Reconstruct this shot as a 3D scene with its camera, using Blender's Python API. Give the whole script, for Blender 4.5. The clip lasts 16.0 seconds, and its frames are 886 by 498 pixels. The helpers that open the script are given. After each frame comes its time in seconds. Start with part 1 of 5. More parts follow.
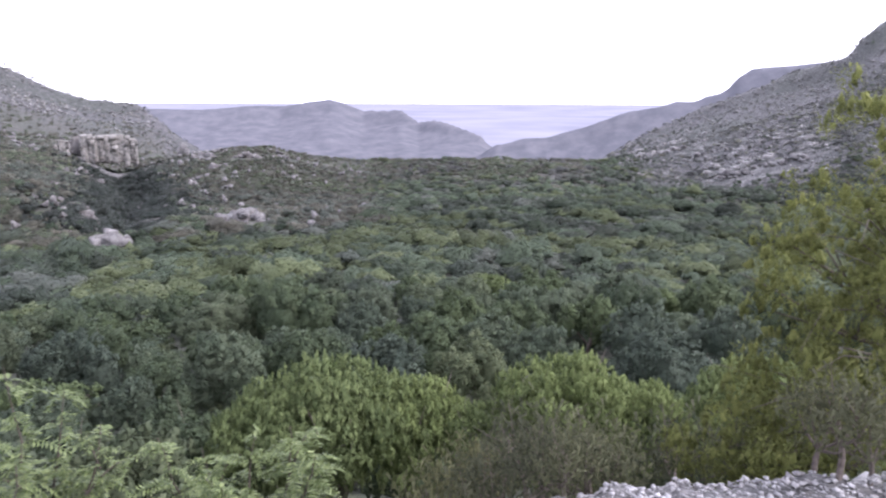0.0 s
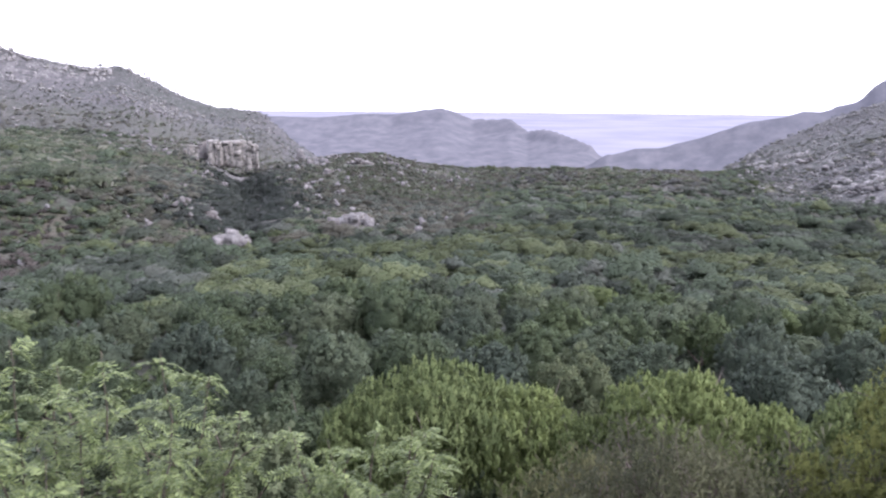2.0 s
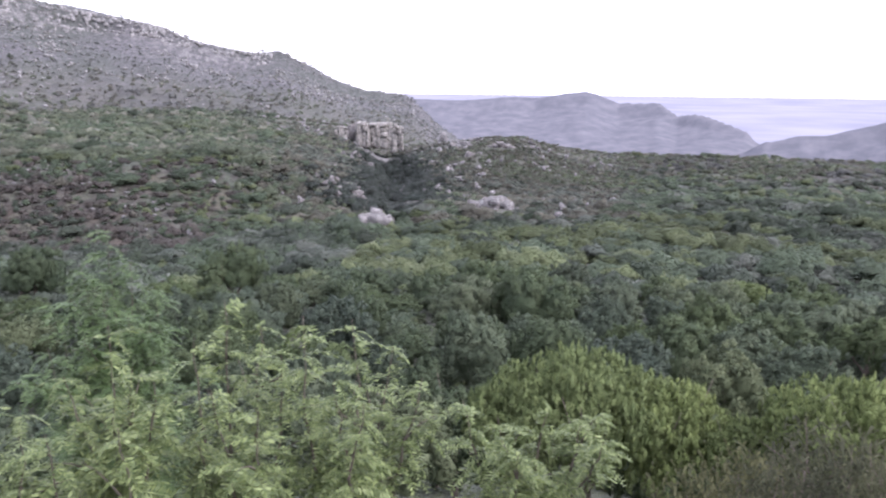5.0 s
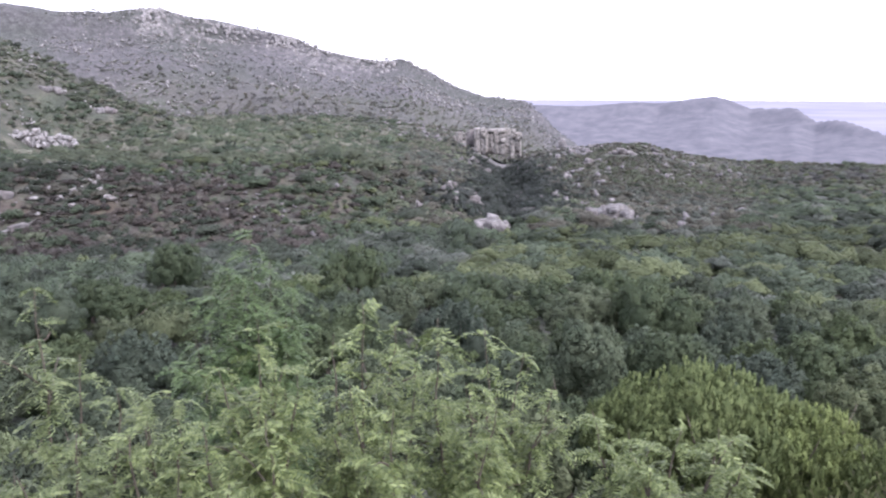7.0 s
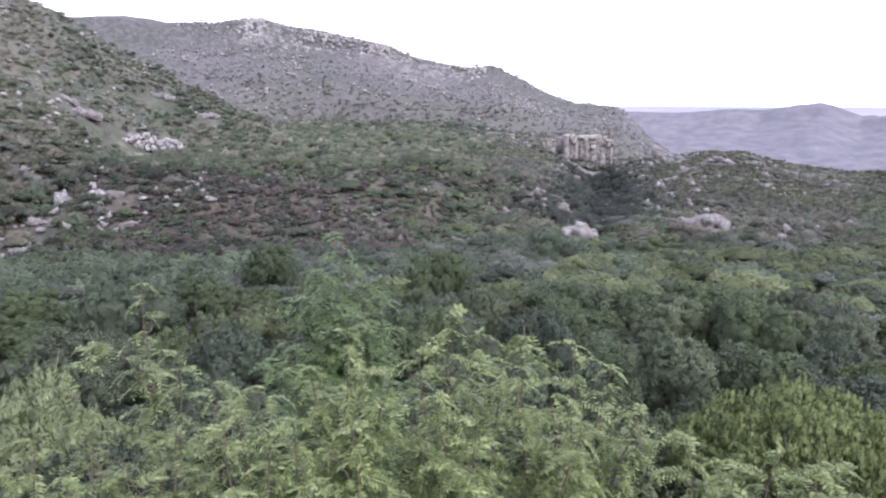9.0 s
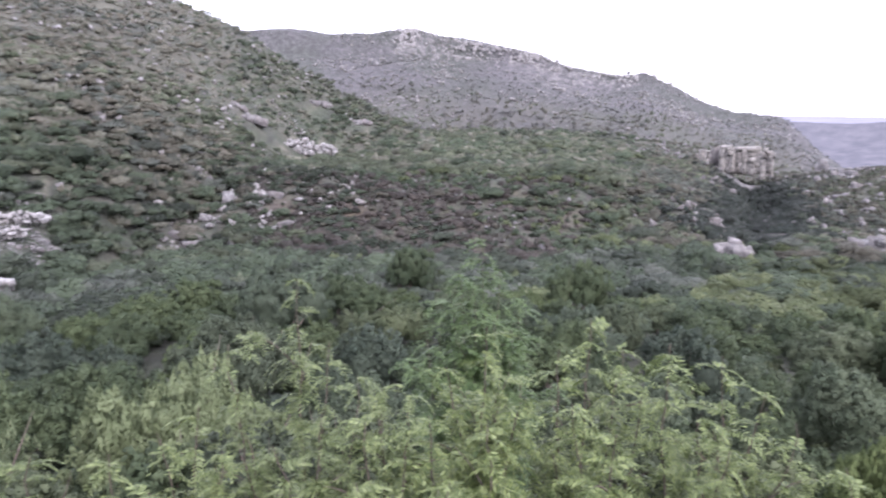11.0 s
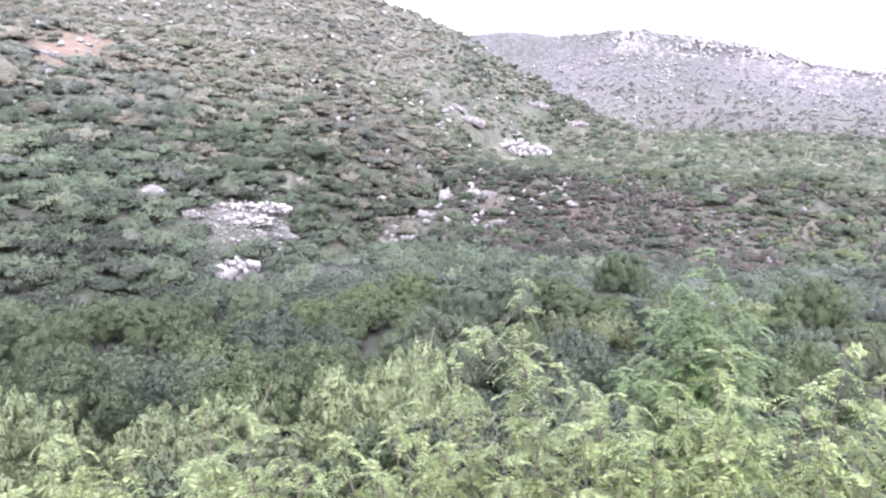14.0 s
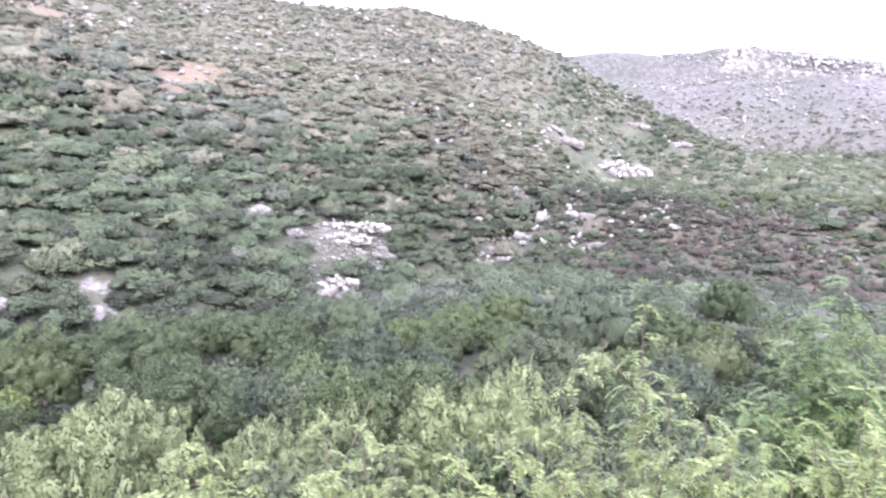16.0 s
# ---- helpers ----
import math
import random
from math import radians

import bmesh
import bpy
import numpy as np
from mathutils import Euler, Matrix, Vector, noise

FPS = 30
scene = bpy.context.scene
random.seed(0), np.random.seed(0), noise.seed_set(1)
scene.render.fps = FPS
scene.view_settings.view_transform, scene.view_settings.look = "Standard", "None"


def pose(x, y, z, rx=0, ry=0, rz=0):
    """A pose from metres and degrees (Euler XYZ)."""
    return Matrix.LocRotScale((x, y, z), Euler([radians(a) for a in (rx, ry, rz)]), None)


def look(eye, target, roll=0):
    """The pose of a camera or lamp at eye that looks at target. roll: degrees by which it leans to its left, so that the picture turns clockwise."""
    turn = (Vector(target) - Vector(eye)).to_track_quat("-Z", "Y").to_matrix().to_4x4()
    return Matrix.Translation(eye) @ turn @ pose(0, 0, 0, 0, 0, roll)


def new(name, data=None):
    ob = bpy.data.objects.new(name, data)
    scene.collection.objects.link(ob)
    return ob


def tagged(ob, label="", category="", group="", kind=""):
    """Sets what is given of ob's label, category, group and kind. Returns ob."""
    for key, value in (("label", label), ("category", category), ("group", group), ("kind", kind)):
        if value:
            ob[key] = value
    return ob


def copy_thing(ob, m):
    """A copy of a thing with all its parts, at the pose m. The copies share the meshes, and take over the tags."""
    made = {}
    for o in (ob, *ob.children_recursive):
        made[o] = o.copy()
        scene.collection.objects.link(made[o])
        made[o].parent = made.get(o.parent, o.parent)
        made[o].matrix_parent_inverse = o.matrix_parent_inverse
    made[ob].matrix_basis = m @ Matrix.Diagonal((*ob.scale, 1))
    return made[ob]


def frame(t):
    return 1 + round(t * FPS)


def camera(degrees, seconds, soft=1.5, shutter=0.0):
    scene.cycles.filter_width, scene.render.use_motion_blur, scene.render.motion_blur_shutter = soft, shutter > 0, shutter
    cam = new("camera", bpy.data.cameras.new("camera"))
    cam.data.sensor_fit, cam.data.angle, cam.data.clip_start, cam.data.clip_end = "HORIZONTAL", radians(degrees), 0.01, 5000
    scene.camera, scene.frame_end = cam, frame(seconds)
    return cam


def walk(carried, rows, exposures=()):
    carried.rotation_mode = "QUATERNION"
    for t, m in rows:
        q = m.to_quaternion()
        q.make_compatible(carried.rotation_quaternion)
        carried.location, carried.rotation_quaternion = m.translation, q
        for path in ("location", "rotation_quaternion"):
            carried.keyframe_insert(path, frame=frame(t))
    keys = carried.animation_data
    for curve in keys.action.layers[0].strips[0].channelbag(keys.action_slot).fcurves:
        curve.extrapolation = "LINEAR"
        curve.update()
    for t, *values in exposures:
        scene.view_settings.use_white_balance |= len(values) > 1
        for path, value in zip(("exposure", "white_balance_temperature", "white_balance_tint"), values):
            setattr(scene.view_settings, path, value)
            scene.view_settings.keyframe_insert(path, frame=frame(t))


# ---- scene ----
# Bearings are degrees to the left of straight ahead (+y); ranges are metres from the viewpoint.
EYE = 1.65

# ---------------------------------------------------------------- camera
cam = camera(63.8, 16.0, soft=2.1, shutter=0.6)
TURN = (
    (0.0, 0.0, -12.03, -0.23), (0.5, 2.35, -11.9, -0.16), (1.0, 4.46, -11.71, -0.05), (1.5, 6.73, -11.48, -0.07),
    (2.0, 8.63, -11.41, -0.42), (2.5, 10.73, -11.38, -0.51), (3.0, 12.39, -11.38, -0.38), (3.5, 13.9, -11.87, -0.29),
    (3.7, 14.55, -12.21, -0.33), (6.0, 24.69, -12.57, -0.32), (6.5, 27.11, -12.48, -0.15), (7.0, 29.23, -12.37, -0.1),
    (7.5, 30.98, -12.21, 0.22), (8.0, 32.92, -12.02, 0.48), (8.5, 34.76, -12.19, 0.43), (8.7, 35.3, -12.06, 0.2),
)
TURN_LATE = (
    (10.8, 46.4, -11.3, -0.38), (11.0, 47.85, -11.31, -0.35), (11.5, 52.4, -11.18, -0.47), (12.0, 55.77, -10.46, 0.09),
    (12.5, 59.01, -10.34, -0.11), (13.0, 61.45, -10.72, 0.07), (13.5, 63.41, -11.04, -0.47), (14.0, 64.78, -11.27, -0.08),
    (14.5, 66.43, -10.99, 0.11), (15.0, 68.59, -10.59, 0.18), (15.5, 70.17, -10.32, 0.38), (16.0, 72.49, -9.55, 0.33),
)


def eye_at(t):
    """The arm swings the camera a little to the left as the body turns."""
    a = np.interp(t, (0, 1.5, 3.5, 6, 7, 11, 16), (0, 0.06, 0.23, 0.35, 0.39, 0.41, 0.41))
    b = np.interp(t, (0, 12, 13.5, 16), (0, 0, 0.06, 0.18))
    return -0.883 * a - 0.57 * b, -0.469 * a - 0.82 * b, EYE


rows = [(t, pose(*eye_at(t), 90 + pitch, roll, yaw)) for t, yaw, pitch, roll in TURN + TURN_LATE]
walk(cam, rows, (
    (0.0, 2.2, 6150, 21), (7.0, 2.26, 6160, 22), (11.5, 2.38, 6190, 23), (12.0, 2.52, 6190, 23), (12.5, 2.54, 6190, 23), (13.5, 3.22, 6180, 24), (16.0, 3.45, 6220, 24)))

# ---------------------------------------------------------------- light
world = bpy.data.worlds.new("sky")
scene.world = world
world.use_nodes = True
wn = world.node_tree
sky = wn.nodes.new("ShaderNodeTexSky")
sky.sky_type = "NISHITA"
sky.sun_disc = False
sky.sun_elevation = radians(42)
sky.sun_rotation = radians(104)
sky.air_density, sky.dust_density, sky.ozone_density = 1.0, 2.0, 1.0
veil = wn.nodes.new("ShaderNodeMix")  # thin white cloud over the whole sky
veil.data_type = "RGBA"
veil.inputs[0].default_value = 0.8
veil.inputs[7].default_value = (6.9, 7.0, 7.7, 1)
wn.links.new(sky.outputs["Color"], veil.inputs[6])
wn.links.new(veil.outputs[2], wn.nodes["Background"].inputs["Color"])
wn.nodes["Background"].inputs["Strength"].default_value = 0.1

sun = new("sun", bpy.data.lights.new("sun", "SUN"))
sun.data.energy = 1.4
sun.data.angle = radians(55)
sun.data.color = (1.0, 0.97, 0.945)
sun.matrix_world = look((0, 0, 0), (-1.0, 0.22, -0.92))


# ---------------------------------------------------------------- materials
def material(name):
    m = bpy.data.materials.new(name)
    m.use_nodes = True
    t = m.node_tree
    return m, t, t.nodes["Principled BSDF"], t.nodes["Material Output"]


def add(t, kind, **sets):
    n = t.nodes.new(kind)
    for k, v in sets.items():
        n.inputs[k].default_value = v
    return n


def noise_node(t, scale, detail=4.0, rough=0.6):
    pos = t.nodes.new("ShaderNodeNewGeometry")
    n = add(t, "ShaderNodeTexNoise", Scale=scale, Detail=detail, Roughness=rough)
    t.links.new(pos.outputs["Position"], n.inputs["Vector"])
    return n.outputs["Fac"]


def ramp(t, fac, *stops):
    n = t.nodes.new("ShaderNodeValToRGB")
    e = n.color_ramp.elements
    e[0].position, e[0].color = stops[0][0], (*stops[0][1], 1)
    e[1].position, e[1].color = stops[-1][0], (*stops[-1][1], 1)
    for p, c in stops[1:-1]:
        e.new(p).color = (*c, 1)
    t.links.new(fac, n.inputs["Fac"])
    return n.outputs["Color"]


def mix(t, fac, a, b, how="MIX"):
    n = t.nodes.new("ShaderNodeMix")
    n.data_type, n.blend_type = "RGBA", how
    for value, slot in ((fac, n.inputs[0]), (a, n.inputs[6]), (b, n.inputs[7])):
        if hasattr(value, "is_output"):
            t.links.new(value, slot)
        elif isinstance(value, tuple):
            slot.default_value = (*value, 1)
        else:
            slot.default_value = value
    return n.outputs[2]


def bump(t, shader, height, strength, distance):
    n = add(t, "ShaderNodeBump", Strength=strength, Distance=distance)
    t.links.new(height, n.inputs["Height"])
    t.links.new(n.outputs["Normal"], shader.inputs["Normal"])


def attribute(t, name):
    n = t.nodes.new("ShaderNodeAttribute")
    n.attribute_name = name
    return n


def ground_material():
    m, t, s, out = material("dry_stony_soil")
    low = ramp(t, noise_node(t, 0.8, 6, 0.8), (0.38, (0.29, 0.295, 0.26)), (0.5, (0.46, 0.45, 0.4)), (0.62, (0.7, 0.665, 0.61)))
    cover = mix(t, 1.0, attribute(t, "tint").outputs["Color"], low, "MULTIPLY")
    litter = ramp(t, noise_node(t, 0.12, 5, 0.6), (0.5, (0, 0, 0)), (0.66, (1, 1, 1)))
    cover = mix(t, litter, cover, ramp(t, noise_node(t, 2.2, 4, 0.65), (0.35, (0.034, 0.035, 0.026)), (0.65, (0.06, 0.058, 0.045))))
    # grey cover of the far slopes, made bluer and flatter in colour for haze
    hazy_heath = ramp(t, noise_node(t, 0.3, 6, 0.8), (0.4, (0.029, 0.031, 0.031)), (0.5, (0.047, 0.048, 0.049)), (0.6, (0.077, 0.076, 0.078)))
    hazy_heath = mix(t, 1.0, hazy_heath, ramp(t, noise_node(t, 0.016, 3), (0.4, (0.75, 0.8, 0.72)), (0.6, (1.02, 0.97, 1.01))), "MULTIPLY")
    cover = mix(t, attribute(t, "hazy_heath").outputs["Fac"], cover, hazy_heath)
    stone = ramp(t, noise_node(t, 1.4, 4, 0.6), (0.35, (0.045, 0.043, 0.043)), (0.52, (0.095, 0.092, 0.092)), (0.68, (0.19, 0.186, 0.186)))
    rocky = attribute(t, "rocky").outputs["Fac"]
    patch = t.nodes.new("ShaderNodeMath")
    patch.operation = "ADD"
    t.links.new(noise_node(t, 0.22, 5, 0.6), patch.inputs[0])
    t.links.new(rocky, patch.inputs[1])
    bare = ramp(t, patch.outputs[0], (0.70, (0, 0, 0)), (0.82, (1, 1, 1)))
    col = mix(t, bare, cover, stone)
    earth = attribute(t, "earth").outputs["Fac"]
    red = ramp(t, noise_node(t, 0.6, 4, 0.6), (0.35, (0.058, 0.039, 0.026)), (0.65, (0.108, 0.075, 0.050)))
    t.links.new(mix(t, earth, col, red), s.inputs["Base Color"])
    s.inputs["Roughness"].default_value = 0.95
    bump(t, s, noise_node(t, 0.9, 5, 0.65), 1.0, 0.8)
    return m


def distance_material():
    m, t, s, out = material("haze_tinted_distance")
    # scrub, rock and plain colours are paled and blued to hold the haze
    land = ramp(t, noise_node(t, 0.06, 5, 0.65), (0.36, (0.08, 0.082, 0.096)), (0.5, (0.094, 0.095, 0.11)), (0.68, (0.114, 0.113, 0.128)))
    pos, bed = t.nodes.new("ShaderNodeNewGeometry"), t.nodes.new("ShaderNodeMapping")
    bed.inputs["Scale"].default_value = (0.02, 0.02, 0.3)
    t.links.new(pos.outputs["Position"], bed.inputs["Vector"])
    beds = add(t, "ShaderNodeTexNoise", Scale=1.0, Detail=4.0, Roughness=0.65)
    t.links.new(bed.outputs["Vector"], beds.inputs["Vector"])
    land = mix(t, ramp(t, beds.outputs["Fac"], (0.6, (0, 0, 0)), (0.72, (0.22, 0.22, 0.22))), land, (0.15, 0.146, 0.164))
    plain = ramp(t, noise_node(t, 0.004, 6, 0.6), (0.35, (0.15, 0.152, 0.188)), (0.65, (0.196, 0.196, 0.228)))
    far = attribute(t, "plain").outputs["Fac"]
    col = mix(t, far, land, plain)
    t.links.new(col, s.inputs["Base Color"])
    s.inputs["Roughness"].default_value = 1.0
    s.inputs["Specular IOR Level"].default_value = 0.0
    return m


def foliage_material(name, dark, light, by_tint=False, through_light=0.45, grain=9.0, gloss=0.15, rough=0.7, gaps=0.0, vary=1.0, streak=1.0):
    """Leaves: every plant and every leaf a little different."""
    m, t, s, out = material(name)
    leaf = t.nodes.new("ShaderNodeNewGeometry").outputs["Random Per Island"]
    col = ramp(t, leaf, (0.0, dark), (1.0, light))
    if by_tint:
        col = mix(t, 1.0, ramp(t, leaf, (0.0, (0.86, 0.88, 0.88)), (1.0, (1.14, 1.12, 1.1))), attribute(t, "tint").outputs["Color"], "MULTIPLY")
    else:
        plant = t.nodes.new("ShaderNodeObjectInfo").outputs["Random"]
        col = mix(t, 1.0, col, ramp(t, plant, *[(at, tuple(1 + vary * (k - 1) for k in c)) for at, c in ((0.0, (0.72, 0.74, 0.77)), (0.35, (0.9, 0.92, 0.92)), (0.7, (1.08, 1.09, 1.0)), (1.0, (1.24, 1.22, 1.02)))]), "MULTIPLY")
    col = mix(t, 1.0, col, ramp(t, noise_node(t, grain, 5, 0.7), (0.3, (0.8, 0.81, 0.8)), (0.7, (1.17, 1.16, 1.14))), "MULTIPLY")
    t.links.new(col, s.inputs["Base Color"])
    s.inputs["Roughness"].default_value = rough
    s.inputs["Specular IOR Level"].default_value = gloss
    bump(t, s, noise_node(t, grain * 1.3, 6, 0.75), 0.4, 0.4 / grain)
    trans = t.nodes.new("ShaderNodeBsdfTranslucent")
    t.links.new(col, trans.inputs["Color"])
    both = t.nodes.new("ShaderNodeMixShader")
    both.inputs[0].default_value = through_light
    t.links.new(s.outputs[0], both.inputs[1])
    t.links.new(trans.outputs[0], both.inputs[2])
    if gaps:  # sky and shade show between the leaves
        clear, open_work = t.nodes.new("ShaderNodeBsdfTransparent"), t.nodes.new("ShaderNodeMixShader")
        pos, hang = t.nodes.new("ShaderNodeNewGeometry"), t.nodes.new("ShaderNodeMapping")
        hang.inputs["Scale"].default_value = (gaps, gaps, gaps * streak)
        t.links.new(pos.outputs["Position"], hang.inputs["Vector"])
        sprays = add(t, "ShaderNodeTexNoise", Scale=1.0, Detail=4.0, Roughness=0.72)
        t.links.new(hang.outputs["Vector"], sprays.inputs["Vector"])
        t.links.new(ramp(t, sprays.outputs["Fac"], (0.475, (0, 0, 0)), (0.5, (1, 1, 1))), open_work.inputs[0])
        t.links.new(clear.outputs[0], open_work.inputs[1])
        t.links.new(both.outputs[0], open_work.inputs[2])
        t.links.new(open_work.outputs[0], out.inputs["Surface"])
    else:
        t.links.new(both.outputs[0], out.inputs["Surface"])
    return m


def bark_material(name, dark, light):
    m, t, s, out = material(name)
    t.links.new(ramp(t, noise_node(t, 30, 8, 0.7), (0.3, dark), (0.7, light)), s.inputs["Base Color"])
    s.inputs["Roughness"].default_value = 0.9
    bump(t, s, noise_node(t, 60, 6), 0.6, 0.01)
    return m


def rock_material(name, dark, mid, light, scale=1.0):
    m, t, s, out = material(name)
    col = ramp(t, noise_node(t, 0.9 * scale, 5, 0.62), (0.32, dark), (0.5, mid), (0.68, light))
    stain = ramp(t, noise_node(t, 0.35 * scale, 5), (0.45, (1, 1, 1)), (0.65, (0.62, 0.58, 0.56)))
    t.links.new(mix(t, 0.8, col, stain, "MULTIPLY"), s.inputs["Base Color"])
    s.inputs["Roughness"].default_value = 0.93
    bump(t, s, noise_node(t, 2 * scale, 5, 0.7), 1.0, 0.3 / scale)
    return m


GROUND = ground_material()
DISTANCE = distance_material()
SCRUB = foliage_material("scrub_leaves", (0, 0, 0), (1, 1, 1), by_tint=True, through_light=0.32, grain=2.2, gaps=5.5)
DARK_LEAF = foliage_material("dark_green_leaves", (0.031, 0.045, 0.025), (0.054, 0.071, 0.039), through_light=0.2, gaps=13.0, vary=0.6)
SLATE_LEAF = foliage_material("slate_green_leaves", (0.030, 0.042, 0.031), (0.048, 0.062, 0.045), through_light=0.2, gaps=13.0)
SAGE_LEAF = foliage_material("sage_green_leaves", (0.086, 0.108, 0.057), (0.144, 0.172, 0.096), through_light=0.3, grain=20.0, gaps=24.0, streak=0.55, vary=0.7)
GREY_LEAF = foliage_material("grey_green_leaves", (0.034, 0.047, 0.034), (0.057, 0.072, 0.052), through_light=0.2, gaps=13.0)
OLIVE_LEAF = foliage_material("olive_leaves", (0.040, 0.052, 0.033), (0.068, 0.082, 0.053), through_light=0.22, gaps=13.0)
YELLOW_LEAF = foliage_material("yellow_green_leaves", (0.070, 0.094, 0.036), (0.122, 0.152, 0.062), through_light=0.32, grain=25.0, gaps=26.0, streak=0.5, vary=0.6)
LIME_LEAF = foliage_material("fresh_green_leaves", (0.046, 0.063, 0.028), (0.074, 0.096, 0.044), through_light=0.22, gaps=13.0)
DRY_LEAF = foliage_material("dry_brown_leaves", (0.05, 0.054, 0.032), (0.105, 0.108, 0.066))
DEEP_MIMOSA_LEAF = foliage_material("deep_mimosa_leaflets", (0.035, 0.062, 0.023), (0.091, 0.134, 0.056), through_light=0.28, grain=30.0, gloss=0.3, rough=0.5, vary=0.3)
ACACIA_LEAF = foliage_material("acacia_leaflets", (0.086, 0.098, 0.033), (0.164, 0.174, 0.061), through_light=0.45, grain=25.0, gaps=30.0, streak=0.5)
FRESH_MIMOSA_LEAF = foliage_material("fresh_mimosa_leaflets", (0.050, 0.075, 0.024), (0.198, 0.244, 0.098), through_light=0.38, grain=30.0, gloss=0.34, rough=0.4, vary=0.3)
MIMOSA_LEAF = foliage_material("pale_mimosa_leaflets", (0.050, 0.073, 0.025), (0.182, 0.224, 0.100), through_light=0.38, grain=30.0, gloss=0.34, rough=0.4, vary=0.3)
BARK = bark_material("grey_brown_bark", (0.05, 0.04, 0.035), (0.16, 0.13, 0.11))
TWIG = bark_material("dark_twig", (0.035, 0.03, 0.025), (0.1, 0.08, 0.06))
LIMESTONE = rock_material("pale_limestone", (0.035, 0.034, 0.036), (0.1, 0.098, 0.099), (0.23, 0.227, 0.225), 4.0)
WHITE_STONE = rock_material("white_limestone", (0.074, 0.072, 0.073), (0.17, 0.167, 0.166), (0.295, 0.29, 0.286), 2.0)
CLIFF_STONE = rock_material("weathered_cliff_stone", (0.055, 0.053, 0.056), (0.115, 0.109, 0.109), (0.2, 0.19, 0.185), 0.6)
CREAM_STONE = rock_material("cream_cliff_stone", (0.07, 0.066, 0.062), (0.17, 0.163, 0.151), (0.27, 0.258, 0.238), 1.2)
GRAVEL_STONE = rock_material("white_gravel", (0.15, 0.147, 0.15), (0.27, 0.267, 0.27), (0.4, 0.395, 0.4), 6.0)


# ---------------------------------------------------------------- mesh helpers
def mesh_object(name, verts, faces, mat, parent=None, label="", attrs=(), smooth=False, normals=None):
    """One mesh object from arrays: verts (n, 3), faces (m, 3 or 4), point attributes by name, and soft normals."""
    verts, faces = np.asarray(verts, np.float32), np.asarray(faces, np.int32)
    me = bpy.data.meshes.new(name)
    k = faces.shape[1]
    me.vertices.add(len(verts))
    me.vertices.foreach_set("co", verts.ravel())
    me.loops.add(faces.size)
    me.loops.foreach_set("vertex_index", faces.ravel())
    me.polygons.add(len(faces))
    me.polygons.foreach_set("loop_start", np.arange(0, faces.size, k, dtype=np.int32))
    if smooth:
        me.polygons.foreach_set("use_smooth", np.ones(len(faces), bool))
    for key, values in attrs:
        values = np.asarray(values, np.float32)
        if values.ndim == 2:
            a = me.attributes.new(key, "FLOAT_COLOR", "POINT")
            a.data.foreach_set("color", np.c_[values, np.ones(len(values), np.float32)].astype(np.float32).ravel())
        else:
            a = me.attributes.new(key, "FLOAT", "POINT")
            a.data.foreach_set("value", values)
    me.update(calc_edges=True)
    me.materials.append(mat)
    if normals is not None:
        me.polygons.foreach_set("use_smooth", np.ones(len(faces), bool))
        me.normals_split_custom_set_from_vertices(np.asarray(normals, np.float32))
    ob = new(name, me)
    if parent is not None:
        ob.parent = parent
    if label:
        tagged(ob, label)
    return ob


def joined(pieces):
    """Several (verts, faces) as one."""
    vs, fs, n = [], [], 0
    for v, f in pieces:
        vs.append(np.asarray(v, float))
        fs.append(np.asarray(f) + n)
        n += len(v)
    return np.concatenate(vs), np.concatenate(fs)


def hash_grid(ix, iy, seed):
    h = (ix.astype(np.int64) * 374761393 + iy.astype(np.int64) * 668265263 + seed * 144665) & 0x7FFFFFFF
    h = ((h ^ (h >> 13)) * 1274126177) & 0x7FFFFFFF
    h = h ^ (h >> 16)
    return (h & 0xFFFF) / 65535.0


def value_noise(x, y, seed=0):
    x, y = np.asarray(x, float), np.asarray(y, float)
    ix, iy = np.floor(x), np.floor(y)
    fx, fy = x - ix, y - iy
    fx, fy = fx * fx * (3 - 2 * fx), fy * fy * (3 - 2 * fy)
    a, b = hash_grid(ix, iy, seed), hash_grid(ix + 1, iy, seed)
    c, d = hash_grid(ix, iy + 1, seed), hash_grid(ix + 1, iy + 1, seed)
    return (a + (b - a) * fx) * (1 - fy) + (c + (d - c) * fx) * fy


def fbm(x, y, octaves=4, seed=0):
    total, amp, norm = 0, 1.0, 0
    for o in range(octaves):
        total = total + amp * (value_noise(x, y, seed + o * 17) - 0.5)
        norm += amp
        amp *= 0.52
        x, y = x * 2.03 + 11.3, y * 2.03 + 4.7
    return total / norm * 2


def smooth(a, b, x):
    s = np.clip((x - a) / (b - a), 0, 1)
    return s * s * (3 - 2 * s)


